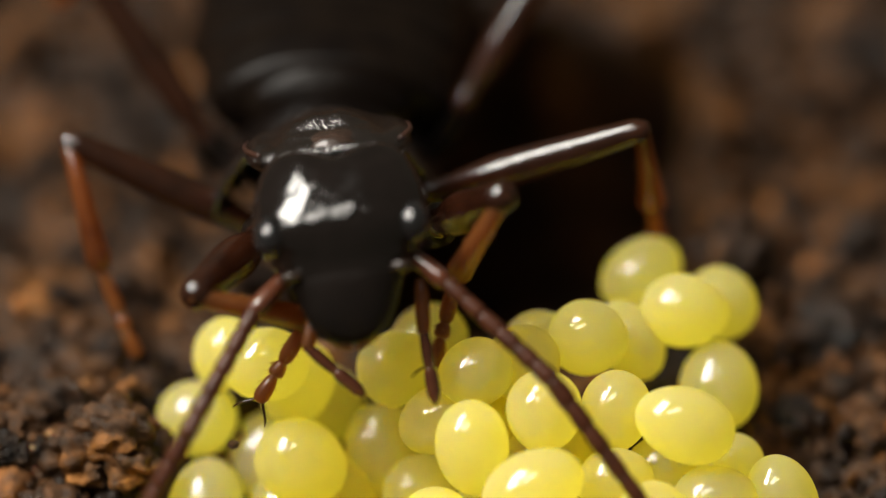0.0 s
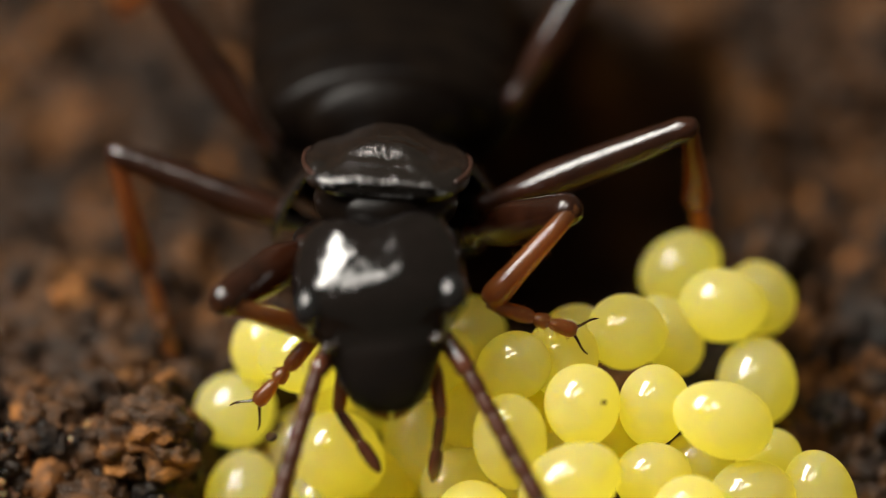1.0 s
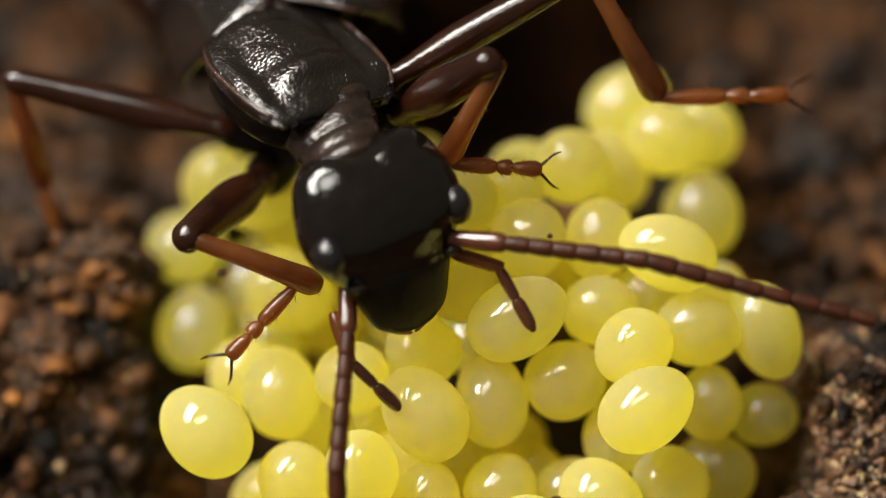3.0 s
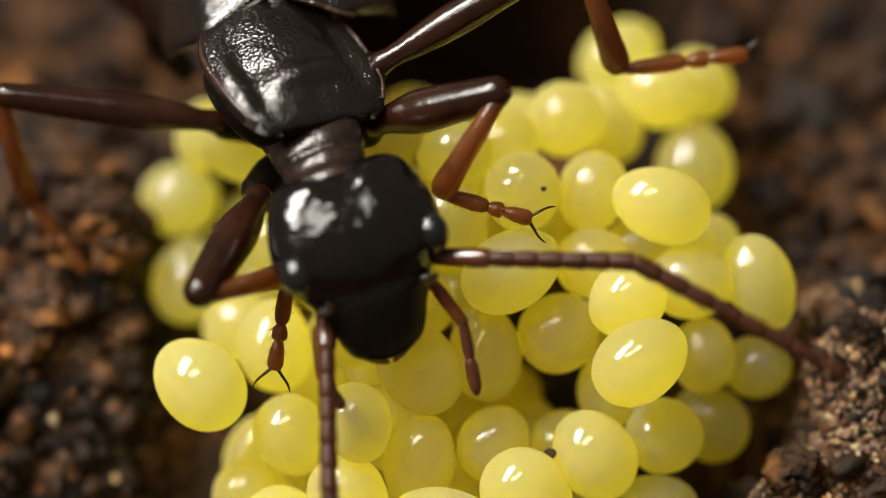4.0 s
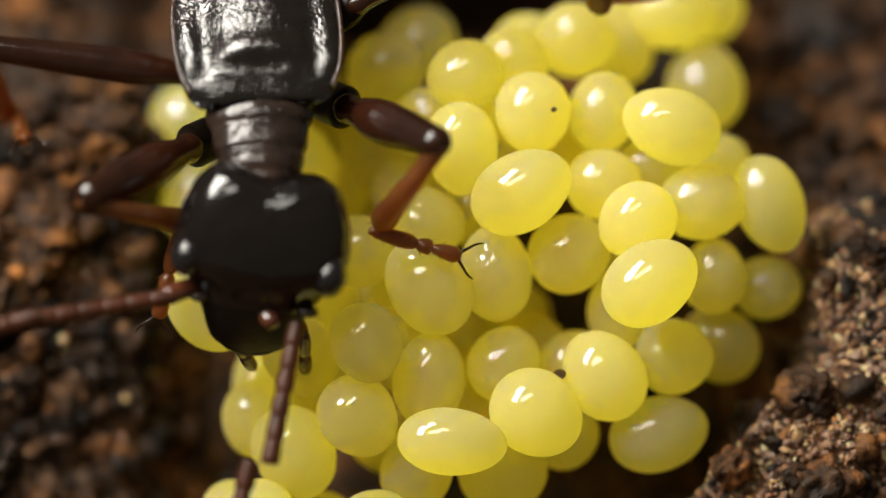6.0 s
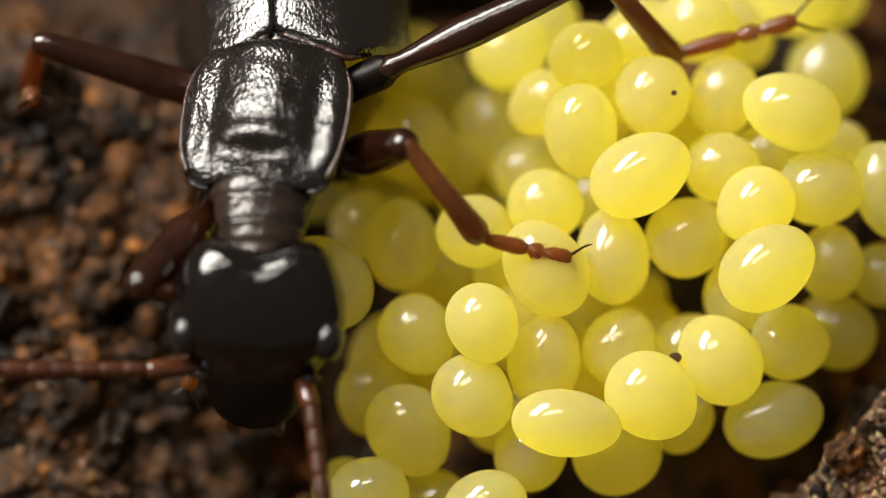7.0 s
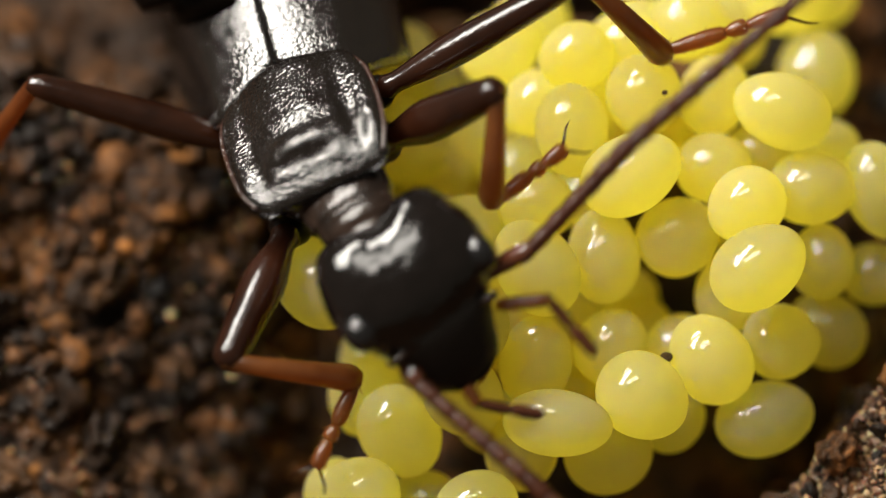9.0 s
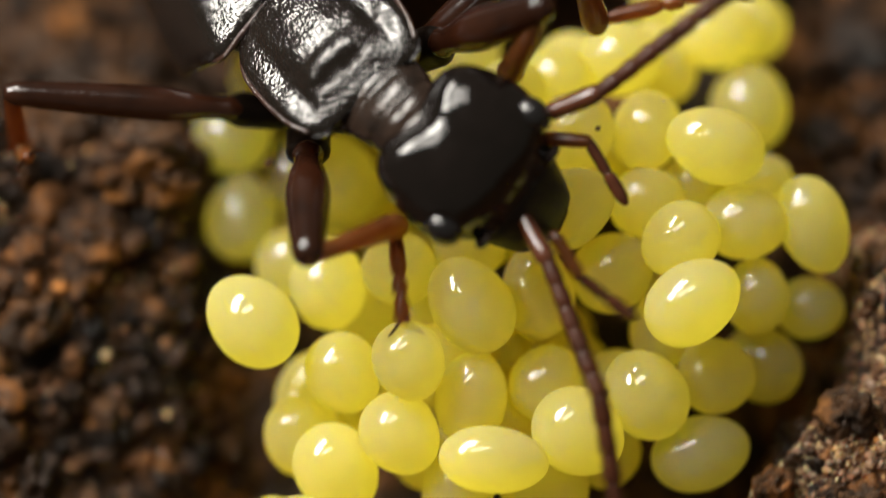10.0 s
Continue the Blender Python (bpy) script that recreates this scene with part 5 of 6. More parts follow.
    walk(earwig_parts['mr_tarsus'], [(0, at(5.646, 1.313, 1.231, -96.7, 6.2, -172.5)),
        (0.5, at(5.718, 1.380, 1.300, -106.2, 6.6, -172.1)),
        (1, at(5.702, 1.172, 1.368, -108.2, 8.2, -170.1)),
        (1.2, at(5.574, 1.094, 1.147, -108.2, 7.2, -171.3)),
        (1.5, at(4.320, 1.188, 3.352, -85.4, 35.1, -123.0)),
        (2, at(4.469, -0.935, 2.151, -97.2, 18.8, -156.1)),
        (2.5, at(5.980, -1.021, 2.949, -8.1, 39.7, -97.7)),
        (3.8, at(5.434, -1.196, 2.685, 0.4, 39.6, -80.3)),
        (4, at(5.414, -1.210, 2.672, -0.5, 39.7, -81.2)),
        (4.5, at(5.382, -1.436, 2.740, 4.3, 39.3, -77.3)),
        (5, at(5.276, -1.148, 2.309, 1.7, 39.6, -80.3)),
        (5.2, at(5.257, -1.184, 2.290, 3.0, 39.4, -77.9)),
        (6.3, at(4.938, -1.069, 2.490, 2.9, 39.6, -80.8)),
        (6.5, at(4.656, -1.528, 2.678, 13.3, 38.8, -73.5)),
        (7, at(4.432, -1.810, 1.834, 11.7, 38.1, -69.2)),
        (7.5, at(4.380, -1.819, 1.834, 13.5, 37.5, -66.0)),
        (8, at(4.390, -1.813, 1.830, 13.0, 37.7, -67.1)),
        (8.5, at(4.420, -1.805, 1.858, 11.8, 37.9, -68.3)),
        (8.8, at(4.438, -1.801, 1.851, 11.9, 38.0, -68.5)),
        (9, at(4.409, -2.173, 2.300, 13.2, 37.7, -67.2)),
        (9.3, at(4.494, -2.206, 2.291, 15.0, 36.9, -63.5)),
        (9.5, at(4.442, -2.202, 2.279, 13.4, 37.7, -66.9)),
        (9.8, at(4.413, -2.155, 2.366, 10.9, 38.1, -69.1)),
        (10, at(4.441, -1.531, 2.826, 10.4, 38.6, -72.1))])
    walk(earwig_parts['hl_femur'], [(0, at(-0.101, 2.769, 1.264, 39.2, -21.5, 28.0)),
        (0.5, at(0.075, 2.705, 1.209, 38.6, -22.5, 29.6)),
        (1, at(0.205, 2.443, 1.267, 39.3, -21.6, 28.1)),
        (1.2, at(-0.012, 2.310, 1.204, 41.9, -19.3, 24.6)),
        (1.5, at(-0.337, 1.799, 1.703, 39.0, -23.2, 30.7)),
        (2, at(-0.473, 1.527, 1.534, 39.1, -23.1, 30.6)),
        (2.5, at(-0.332, 1.628, 1.827, 37.6, -26.1, 35.6)),
        (3.8, at(-0.570, 0.634, 1.420, 44.9, -21.1, 27.4)),
        (4, at(-0.522, 0.654, 1.592, 42.7, -22.9, 30.3)),
        (4.5, at(-0.402, 0.639, 2.094, 38.6, -25.9, 35.3)),
        (5, at(-0.465, 0.636, 2.131, 38.4, -26.1, 35.7)),
        (5.2, at(-0.494, 0.630, 2.147, 38.2, -26.2, 35.9)),
        (6.3, at(-0.683, 0.598, 2.192, 37.5, -26.9, 37.3)),
        (6.5, at(-0.736, 0.590, 2.186, 37.3, -27.2, 37.7)),
        (7, at(-0.843, 0.627, 2.147, 36.8, -27.6, 38.6)),
        (7.5, at(-0.911, 0.597, 2.206, 36.6, -27.8, 39.0)),
        (8, at(-0.971, 0.387, 2.467, 36.4, -28.0, 39.4)),
        (8.5, at(-1.040, 0.330, 2.556, 36.1, -28.2, 39.8)),
        (8.8, at(-1.100, 0.669, 2.190, 35.9, -28.4, 40.1)),
        (9, at(-1.135, 0.800, 2.054, 35.8, -28.4, 40.2)),
        (9.3, at(-1.174, 0.891, 1.972, 35.7, -28.5, 40.4)),
        (9.5, at(-1.188, 0.760, 2.136, 35.7, -28.5, 40.4)),
        (9.8, at(-1.220, 0.842, 2.075, 35.6, -28.6, 40.5)),
        (10, at(-1.238, 0.851, 2.088, 35.6, -28.6, 40.5))])
    walk(earwig_parts['hl_tibia'], [(0, at(-1.408, 4.093, 2.617, -84.9, -38.1, 110.9)),
        (0.5, at(-1.290, 3.997, 2.535, -84.9, -38.1, 110.9)),
        (1, at(-1.106, 3.760, 2.621, -84.9, -38.1, 110.9)),
        (1.2, at(-1.186, 3.655, 2.654, -84.9, -38.1, 110.9)),
        (1.5, at(-1.740, 3.045, 3.033, -84.9, -38.1, 110.9)),
        (2, at(-1.871, 2.774, 2.868, -84.9, -38.1, 110.9)),
        (2.5, at(-1.895, 2.750, 3.087, -84.9, -38.1, 110.9)),
        (3.8, at(-1.839, 1.811, 2.935, -84.9, -38.1, 110.9)),
        (4, at(-1.899, 1.807, 3.029, -84.9, -38.1, 110.9)),
        (4.5, at(-1.952, 1.744, 3.385, -84.9, -38.1, 110.9)),
        (5, at(-2.027, 1.733, 3.414, -84.9, -38.1, 110.9)),
        (5.2, at(-2.063, 1.726, 3.423, -84.9, -38.1, 110.9)),
        (6.3, at(-2.293, 1.666, 3.441, -84.9, -38.1, 110.9)),
        (6.5, at(-2.359, 1.648, 3.426, -84.9, -38.1, 110.9)),
        (7, at(-2.491, 1.668, 3.368, -84.9, -38.1, 110.9)),
        (7.5, at(-2.570, 1.629, 3.419, -84.9, -38.1, 110.9)),
        (8, at(-2.641, 1.411, 3.672, -84.9, -38.1, 110.9)),
        (8.5, at(-2.722, 1.348, 3.750, -84.9, -38.1, 110.9)),
        (8.8, at(-2.791, 1.681, 3.376, -84.9, -38.1, 110.9)),
        (9, at(-2.828, 1.812, 3.237, -84.9, -38.1, 110.9)),
        (9.3, at(-2.872, 1.898, 3.151, -84.9, -38.1, 110.9)),
        (9.5, at(-2.886, 1.767, 3.315, -84.9, -38.1, 110.9)),
        (9.8, at(-2.922, 1.848, 3.251, -84.9, -38.1, 110.9)),
        (10, at(-2.940, 1.857, 3.264, -84.9, -38.1, 110.9))])
    walk(earwig_parts['hl_tarsus'], [(0, at(-1.908, 4.993, 1.317, -18.6, -19.4, 24.8)),
        (0.5, at(-1.790, 4.897, 1.235, -18.6, -19.4, 24.8)),
        (1, at(-1.606, 4.660, 1.321, -18.6, -19.4, 24.8)),
        (1.2, at(-1.686, 4.555, 1.354, -18.6, -19.4, 24.8)),
        (1.5, at(-2.240, 3.945, 1.733, -18.6, -19.4, 24.8)),
        (2, at(-2.371, 3.674, 1.568, -18.6, -19.4, 24.8)),
        (2.5, at(-2.395, 3.650, 1.787, -18.6, -19.4, 24.8)),
        (3.8, at(-2.339, 2.711, 1.635, -18.6, -19.4, 24.8)),
        (4, at(-2.399, 2.707, 1.729, -18.6, -19.4, 24.8)),
        (4.5, at(-2.452, 2.644, 2.085, -18.6, -19.4, 24.8)),
        (5, at(-2.527, 2.633, 2.114, -18.6, -19.4, 24.8)),
        (5.2, at(-2.563, 2.626, 2.123, -18.6, -19.4, 24.8)),
        (6.3, at(-2.793, 2.566, 2.141, -18.6, -19.4, 24.8)),
        (6.5, at(-2.859, 2.548, 2.126, -18.6, -19.4, 24.8)),
        (7, at(-2.991, 2.568, 2.068, -18.6, -19.4, 24.8)),
        (7.5, at(-3.070, 2.529, 2.119, -18.6, -19.4, 24.8)),
        (8, at(-3.141, 2.311, 2.372, -18.6, -19.4, 24.8)),
        (8.5, at(-3.222, 2.248, 2.450, -18.6, -19.4, 24.8)),
        (8.8, at(-3.291, 2.581, 2.076, -18.6, -19.4, 24.8)),
        (9, at(-3.328, 2.712, 1.937, -18.6, -19.4, 24.8)),
        (9.3, at(-3.372, 2.798, 1.851, -18.6, -19.4, 24.8)),
        (9.5, at(-3.386, 2.667, 2.015, -18.6, -19.4, 24.8)),
        (9.8, at(-3.422, 2.748, 1.951, -18.6, -19.4, 24.8)),
        (10, at(-3.440, 2.757, 1.964, -18.6, -19.4, 24.8))])
    walk(earwig_parts['hr_femur'], [(0, at(3.341, 3.084, 1.528, 42.4, 19.9, -25.6)),
        (0.5, at(3.444, 3.084, 1.527, 43.6, 17.9, -22.6)),
        (1, at(3.481, 2.908, 1.657, 42.6, 19.4, -24.8)),
        (1.2, at(3.498, 2.719, 1.547, 44.0, 18.3, -23.2)),
        (1.5, at(2.956, 1.677, 1.601, 43.9, 18.4, -23.4)),
        (2, at(2.537, 1.624, 1.615, 36.8, 27.3, -37.9)),
        (2.5, at(2.390, 1.615, 1.816, 37.6, 26.5, -36.4)),
        (3.8, at(2.579, 1.216, 1.908, 35.8, 28.1, -39.6)),
        (4, at(2.581, 1.219, 2.066, 35.6, 28.3, -40.0)),
        (4.5, at(2.589, 1.162, 2.533, 35.0, 28.9, -41.1)),
        (5, at(2.544, 1.156, 2.568, 34.9, 29.0, -41.3)),
        (5.2, at(2.522, 1.150, 2.584, 34.9, 29.0, -41.4)),
        (6.3, at(2.370, 1.135, 2.643, 35.0, 29.0, -41.3)),
        (6.5, at(2.321, 1.140, 2.647, 35.1, 28.8, -41.0)),
        (7, at(2.230, 1.193, 2.621, 35.2, 28.7, -40.8)),
        (7.5, at(2.180, 1.161, 2.679, 35.1, 28.8, -41.0)),
        (8, at(2.130, 0.949, 2.938, 35.1, 28.9, -41.1)),
        (8.5, at(2.077, 0.890, 3.027, 35.0, 29.0, -41.3)),
        (8.8, at(2.043, 1.232, 2.663, 35.0, 29.0, -41.4)),
        (9, at(2.021, 1.364, 2.527, 34.9, 29.1, -41.5)),
        (9.3, at(2.000, 1.451, 2.442, 34.8, 29.2, -41.7)),
        (9.5, at(1.988, 1.315, 2.601, 34.8, 29.2, -41.8)),
        (9.8, at(1.973, 1.389, 2.534, 34.6, 29.4, -42.1)),
        (10, at(1.964, 1.394, 2.542, 34.5, 29.5, -42.3))])
    walk(earwig_parts['hr_tibia'], [(0, at(4.551, 4.388, 2.986, -84.9, 38.1, -110.9)),
        (0.5, at(4.534, 4.434, 3.036, -84.9, 38.1, -110.9)),
        (1, at(4.661, 4.228, 3.125, -84.9, 38.1, -110.9)),
        (1.2, at(4.611, 4.042, 3.064, -84.9, 38.1, -110.9)),
        (1.5, at(4.076, 2.998, 3.114, -84.9, 38.1, -110.9)),
        (2, at(4.167, 2.689, 2.839, -84.9, 38.1, -110.9)),
        (2.5, at(3.975, 2.710, 3.072, -84.9, 38.1, -110.9)),
        (3.8, at(4.256, 2.249, 3.095, -84.9, 38.1, -110.9)),
        (4, at(4.269, 2.244, 3.245, -84.9, 38.1, -110.9)),
        (4.5, at(4.308, 2.163, 3.688, -84.9, 38.1, -110.9)),
        (5, at(4.268, 2.152, 3.719, -84.9, 38.1, -110.9)),
        (5.2, at(4.248, 2.143, 3.735, -84.9, 38.1, -110.9)),
        (6.3, at(4.094, 2.128, 3.797, -84.9, 38.1, -110.9)),
        (6.5, at(4.036, 2.142, 3.806, -84.9, 38.1, -110.9)),
        (7, at(3.940, 2.200, 3.784, -84.9, 38.1, -110.9)),
        (7.5, at(3.895, 2.163, 3.838, -84.9, 38.1, -110.9)),
        (8, at(3.849, 1.947, 4.096, -84.9, 38.1, -110.9)),
        (8.5, at(3.801, 1.883, 4.181, -84.9, 38.1, -110.9)),
        (8.8, at(3.769, 2.222, 3.817, -84.9, 38.1, -110.9)),
        (9, at(3.750, 2.353, 3.677, -84.9, 38.1, -110.9)),
        (9.3, at(3.735, 2.435, 3.588, -84.9, 38.1, -110.9)),
        (9.5, at(3.724, 2.296, 3.747, -84.9, 38.1, -110.9)),
        (9.8, at(3.718, 2.364, 3.672, -84.9, 38.1, -110.9)),
        (10, at(3.714, 2.364, 3.676, -84.9, 38.1, -110.9))])
    walk(earwig_parts['hr_tarsus'], [(0, at(5.051, 5.288, 1.686, -18.6, 19.4, -24.8)),
        (0.5, at(5.034, 5.334, 1.736, -18.6, 19.4, -24.8)),
        (1, at(5.161, 5.128, 1.825, -18.6, 19.4, -24.8)),
        (1.2, at(5.111, 4.942, 1.764, -18.6, 19.4, -24.8)),
        (1.5, at(4.576, 3.898, 1.814, -18.6, 19.4, -24.8)),
        (2, at(4.667, 3.589, 1.539, -18.6, 19.4, -24.8)),
        (2.5, at(4.475, 3.610, 1.772, -18.6, 19.4, -24.8)),
        (3.8, at(4.756, 3.149, 1.795, -18.6, 19.4, -24.8)),
        (4, at(4.769, 3.144, 1.945, -18.6, 19.4, -24.8)),
        (4.5, at(4.808, 3.063, 2.388, -18.6, 19.4, -24.8)),
        (5, at(4.768, 3.052, 2.419, -18.6, 19.4, -24.8)),
        (5.2, at(4.748, 3.043, 2.435, -18.6, 19.4, -24.8)),
        (6.3, at(4.594, 3.028, 2.497, -18.6, 19.4, -24.8)),
        (6.5, at(4.536, 3.042, 2.506, -18.6, 19.4, -24.8)),
        (7, at(4.440, 3.100, 2.484, -18.6, 19.4, -24.8)),
        (7.5, at(4.395, 3.063, 2.538, -18.6, 19.4, -24.8)),
        (8, at(4.349, 2.847, 2.796, -18.6, 19.4, -24.8)),
        (8.5, at(4.301, 2.783, 2.881, -18.6, 19.4, -24.8)),
        (8.8, at(4.269, 3.122, 2.517, -18.6, 19.4, -24.8)),
        (9, at(4.250, 3.253, 2.377, -18.6, 19.4, -24.8)),
        (9.3, at(4.235, 3.335, 2.288, -18.6, 19.4, -24.8)),
        (9.5, at(4.224, 3.196, 2.447, -18.6, 19.4, -24.8)),
        (9.8, at(4.218, 3.264, 2.372, -18.6, 19.4, -24.8)),
        (10, at(4.214, 3.264, 2.376, -18.6, 19.4, -24.8))])
    walk(earwig_parts['al_scape'], [(0, at(1.225, -1.277, 3.257, -10.9, -25.8, 144.8)),
        (0.5, at(1.446, -1.390, 3.119, -7.7, -26.8, 143.0)),
        (1, at(1.336, -1.798, 2.625, -4.0, -19.0, 155.8)),
        (1.2, at(1.016, -2.248, 2.266, -3.8, -21.3, 152.3)),
        (1.5, at(1.086, -3.024, 2.396, -15.3, -11.0, 166.6)),
        (2, at(1.256, -3.044, 2.376, -12.6, -2.6, 176.9)),
        (2.5, at(2.094, -3.030, 2.617, -21.8, 1.5, -178.2)),
        (3.8, at(1.692, -4.100, 1.997, -15.5, -2.5, 177.0)),
        (4, at(1.751, -4.099, 1.993, -14.1, 1.3, -178.5)),
        (4.5, at(1.952, -4.177, 2.007, -15.4, -4.9, 174.2)),
        (5, at(1.198, -4.557, 1.745, -2.7, -30.9, 134.5)),
        (5.2, at(0.805, -4.757, 1.616, -11.1, -22.2, 150.9)),
        (6.3, at(0.108, -4.796, 1.478, 27.2, -39.2, 103.9)),
        (6.5, at(-0.263, -4.906, 1.385, 27.0, -39.1, 104.3)),
        (7, at(-1.149, -5.946, 0.748, 19.6, -39.9, 94.1)),
        (7.5, at(-0.519, -5.904, 0.689, -12.2, -4.4, 174.7)),
        (8, at(-0.265, -6.085, 0.499, -8.2, -13.8, 163.0)),
        (8.5, at(-0.091, -6.085, 0.505, -10.3, -4.9, 174.1)),
        (8.8, at(0.528, -6.060, 0.512, -8.0, 12.6, -164.6)),
        (9, at(1.063, -5.563, 1.080, -14.2, 19.0, -155.8)),
        (9.3, at(2.139, -5.088, 1.355, -8.0, 17.1, -158.5)),
        (9.5, at(2.305, -4.696, 1.747, -11.7, 17.0, -158.7)),
        (9.8, at(3.001, -4.301, 2.079, -11.8, 16.7, -159.0)),
        (10, at(3.439, -4.079, 2.366, -16.8, 18.1, -157.1))])
    walk(earwig_parts['al_flag_a'], [(0, at(0.680, -1.926, 3.111, -26.5, -18.0, 157.3)),
        (0.5, at(0.891, -2.039, 3.016, 12.3, -40.0, 90.1)),
        (1, at(0.966, -2.573, 2.568, -27.0, -10.5, 167.2)),
        (1.2, at(0.598, -2.997, 2.212, -23.8, -12.9, 164.2)),
        (1.5, at(0.852, -3.821, 2.173, -25.5, -11.8, 165.6)),
        (2, at(1.202, -3.882, 2.188, -30.3, -10.3, 167.5)),
        (2.5, at(2.127, -3.828, 2.298, -31.2, -0.2, 179.7)),
        (3.8, at(1.639, -4.927, 1.767, -29.1, -9.2, 168.8)),
        (4, at(1.778, -4.933, 1.784, -28.2, 0.4, -179.5)),
        (4.5, at(1.849, -5.000, 1.780, -27.4, 7.0, -171.6)),
        (5, at(0.570, -5.144, 1.711, -9.1, -36.8, 116.8)),
        (5.2, at(0.340, -5.464, 1.463, -19.4, -27.3, 142.0)),
        (6.3, at(-0.575, -5.220, 1.783, 11.6, -40.0, 89.6)),
        (6.5, at(-0.945, -5.333, 1.688, 10.6, -39.5, 100.5)),
        (7, at(-1.943, -6.189, 0.970, 9.4, -40.0, 90.4)),
        (7.5, at(-0.611, -6.739, 0.508, -22.4, -4.6, 174.5)),
        (8, at(-0.541, -6.891, 0.381, -19.3, -11.2, 166.3)),
        (8.5, at(-0.190, -6.926, 0.352, -16.1, -0.8, 179.1)),
        (8.8, at(0.780, -6.874, 0.395, -15.9, 7.9, -170.5)),
        (9, at(1.467, -6.296, 0.880, -14.8, 29.6, -137.3)),
        (9.3, at(2.484, -5.867, 1.240, -26.2, 2.3, -177.3)),
        (9.5, at(2.659, -5.462, 1.580, -27.9, 17.9, -157.3)),
        (9.8, at(3.350, -5.068, 1.910, -18.8, 28.8, -139.1)),
        (10, at(3.831, -4.807, 2.129, -29.2, 13.3, -163.7))])
    walk(earwig_parts['al_flag_b'], [(0, at(-0.149, -3.281, 2.368, -49.6, -18.3, 156.8)),
        (0.5, at(-0.822, -2.283, 3.302, -16.9, -40.0, 89.5)),
        (1, at(0.479, -4.064, 1.786, -35.6, -9.3, 168.7)),
        (1.2, at(0.008, -4.497, 1.521, -34.5, -12.2, 165.0)),
        (1.5, at(0.309, -5.316, 1.433, -34.9, -12.3, 164.9)),
        (2, at(0.719, -5.325, 1.316, -36.3, -9.7, 168.2)),
        (2.5, at(2.116, -5.329, 1.390, -56.6, 6.6, -172.0)),
        (3.8, at(1.207, -6.405, 0.927, -35.9, -8.9, 169.2)),
        (4, at(1.798, -6.478, 0.954, -36.9, 2.0, -177.7)),
        (4.5, at(2.172, -6.526, 0.979, -36.4, 10.0, -167.9)),
        (5, at(-1.051, -5.776, 1.489, -25.9, -36.0, 120.1)),
        (5.2, at(-0.890, -6.602, 0.945, -58.8, -9.1, 169.0)),
        (6.3, at(-2.295, -5.434, 2.052, 1.9, -39.9, 93.5)),
        (6.5, at(-2.602, -5.849, 1.938, -0.8, -39.7, 98.8)),
        (7, at(-3.673, -6.384, 1.188, 2.3, -40.0, 90.6)),
        (7.5, at(-0.820, -8.348, -0.159, -33.9, -4.8, 174.3)),
        (8, at(-1.042, -8.472, -0.189, -30.6, -15.1, 161.3)),
        (8.5, at(-0.224, -8.611, -0.133, -31.7, -1.4, 178.3)),
        (8.8, at(1.124, -8.527, -0.080, -33.6, 6.9, -171.7)),
        (9, at(2.779, -7.392, 0.490, -26.9, 28.0, -140.6)),
        (9.3, at(2.590, -7.437, 0.465, -37.0, 1.6, -178.2)),
        (9.5, at(3.490, -6.794, 0.798, -47.8, 14.7, -161.7)),
        (9.8, at(4.642, -6.146, 1.416, -32.9, 18.9, -155.9)),
        (10, at(4.449, -6.222, 1.298, -47.3, 5.8, -173.0))])
    walk(earwig_parts['ar_scape'], [(0, at(2.376, -1.121, 3.481, -12.2, 29.8, -136.9)),
        (0.5, at(2.377, -1.217, 3.364, -13.1, 26.8, -143.0)),
        (1, at(2.349, -1.897, 2.815, -18.0, 21.5, -151.9)),
        (1.2, at(1.870, -2.270, 2.464, -18.0, 17.4, -158.1)),
        (1.5, at(2.219, -3.021, 2.512, -6.3, 33.3, -128.4)),
        (2, at(2.352, -3.044, 2.453, 17.0, 39.6, -99.3)),
        (2.5, at(3.218, -2.730, 2.868, 14.7, 39.9, -95.5)),
        (3.8, at(2.845, -3.918, 2.234, 12.3, 39.4, -101.6)),
        (4, at(2.972, -3.879, 2.304, 16.7, 39.9, -93.4)),
        (4.5, at(3.052, -4.041, 2.183, 18.1, 39.9, -94.5)),
        (5, at(2.232, -4.678, 1.759, -14.5, 24.9, -146.4)),
        (5.2, at(1.621, -4.585, 1.715, -12.1, 14.5, -162.1)),
        (6.3, at(0.579, -4.951, 1.347, 2.6, 23.2, -149.4)),
        (6.5, at(0.596, -5.238, 1.299, -15.3, 0.4, -179.5)),
        (7, at(-0.200, -5.704, 0.813, -8.1, 12.7, -164.4)),
        (7.5, at(0.584, -6.074, 0.771, -9.4, 32.5, -130.6)),
        (8, at(0.827, -6.312, 0.558, -12.8, 29.1, -138.4)),
        (8.5, at(1.126, -6.299, 0.559, -3.4, 35.5, -121.9)),
        (8.8, at(1.548, -5.906, 0.826, 25.4, 39.7, -81.2)),
        (9, at(2.135, -5.099, 1.444, 45.2, 34.3, -54.2)),
        (9.3, at(3.020, -4.680, 1.907, 38.7, 34.5, -55.0)),
        (9.5, at(2.783, -4.228, 2.162, 35.7, 38.5, -71.4)),
        (9.8, at(3.447, -3.608, 2.757, 29.1, 39.1, -75.3)),
        (10, at(3.695, -3.282, 3.049, 36.0, 36.7, -62.5))])
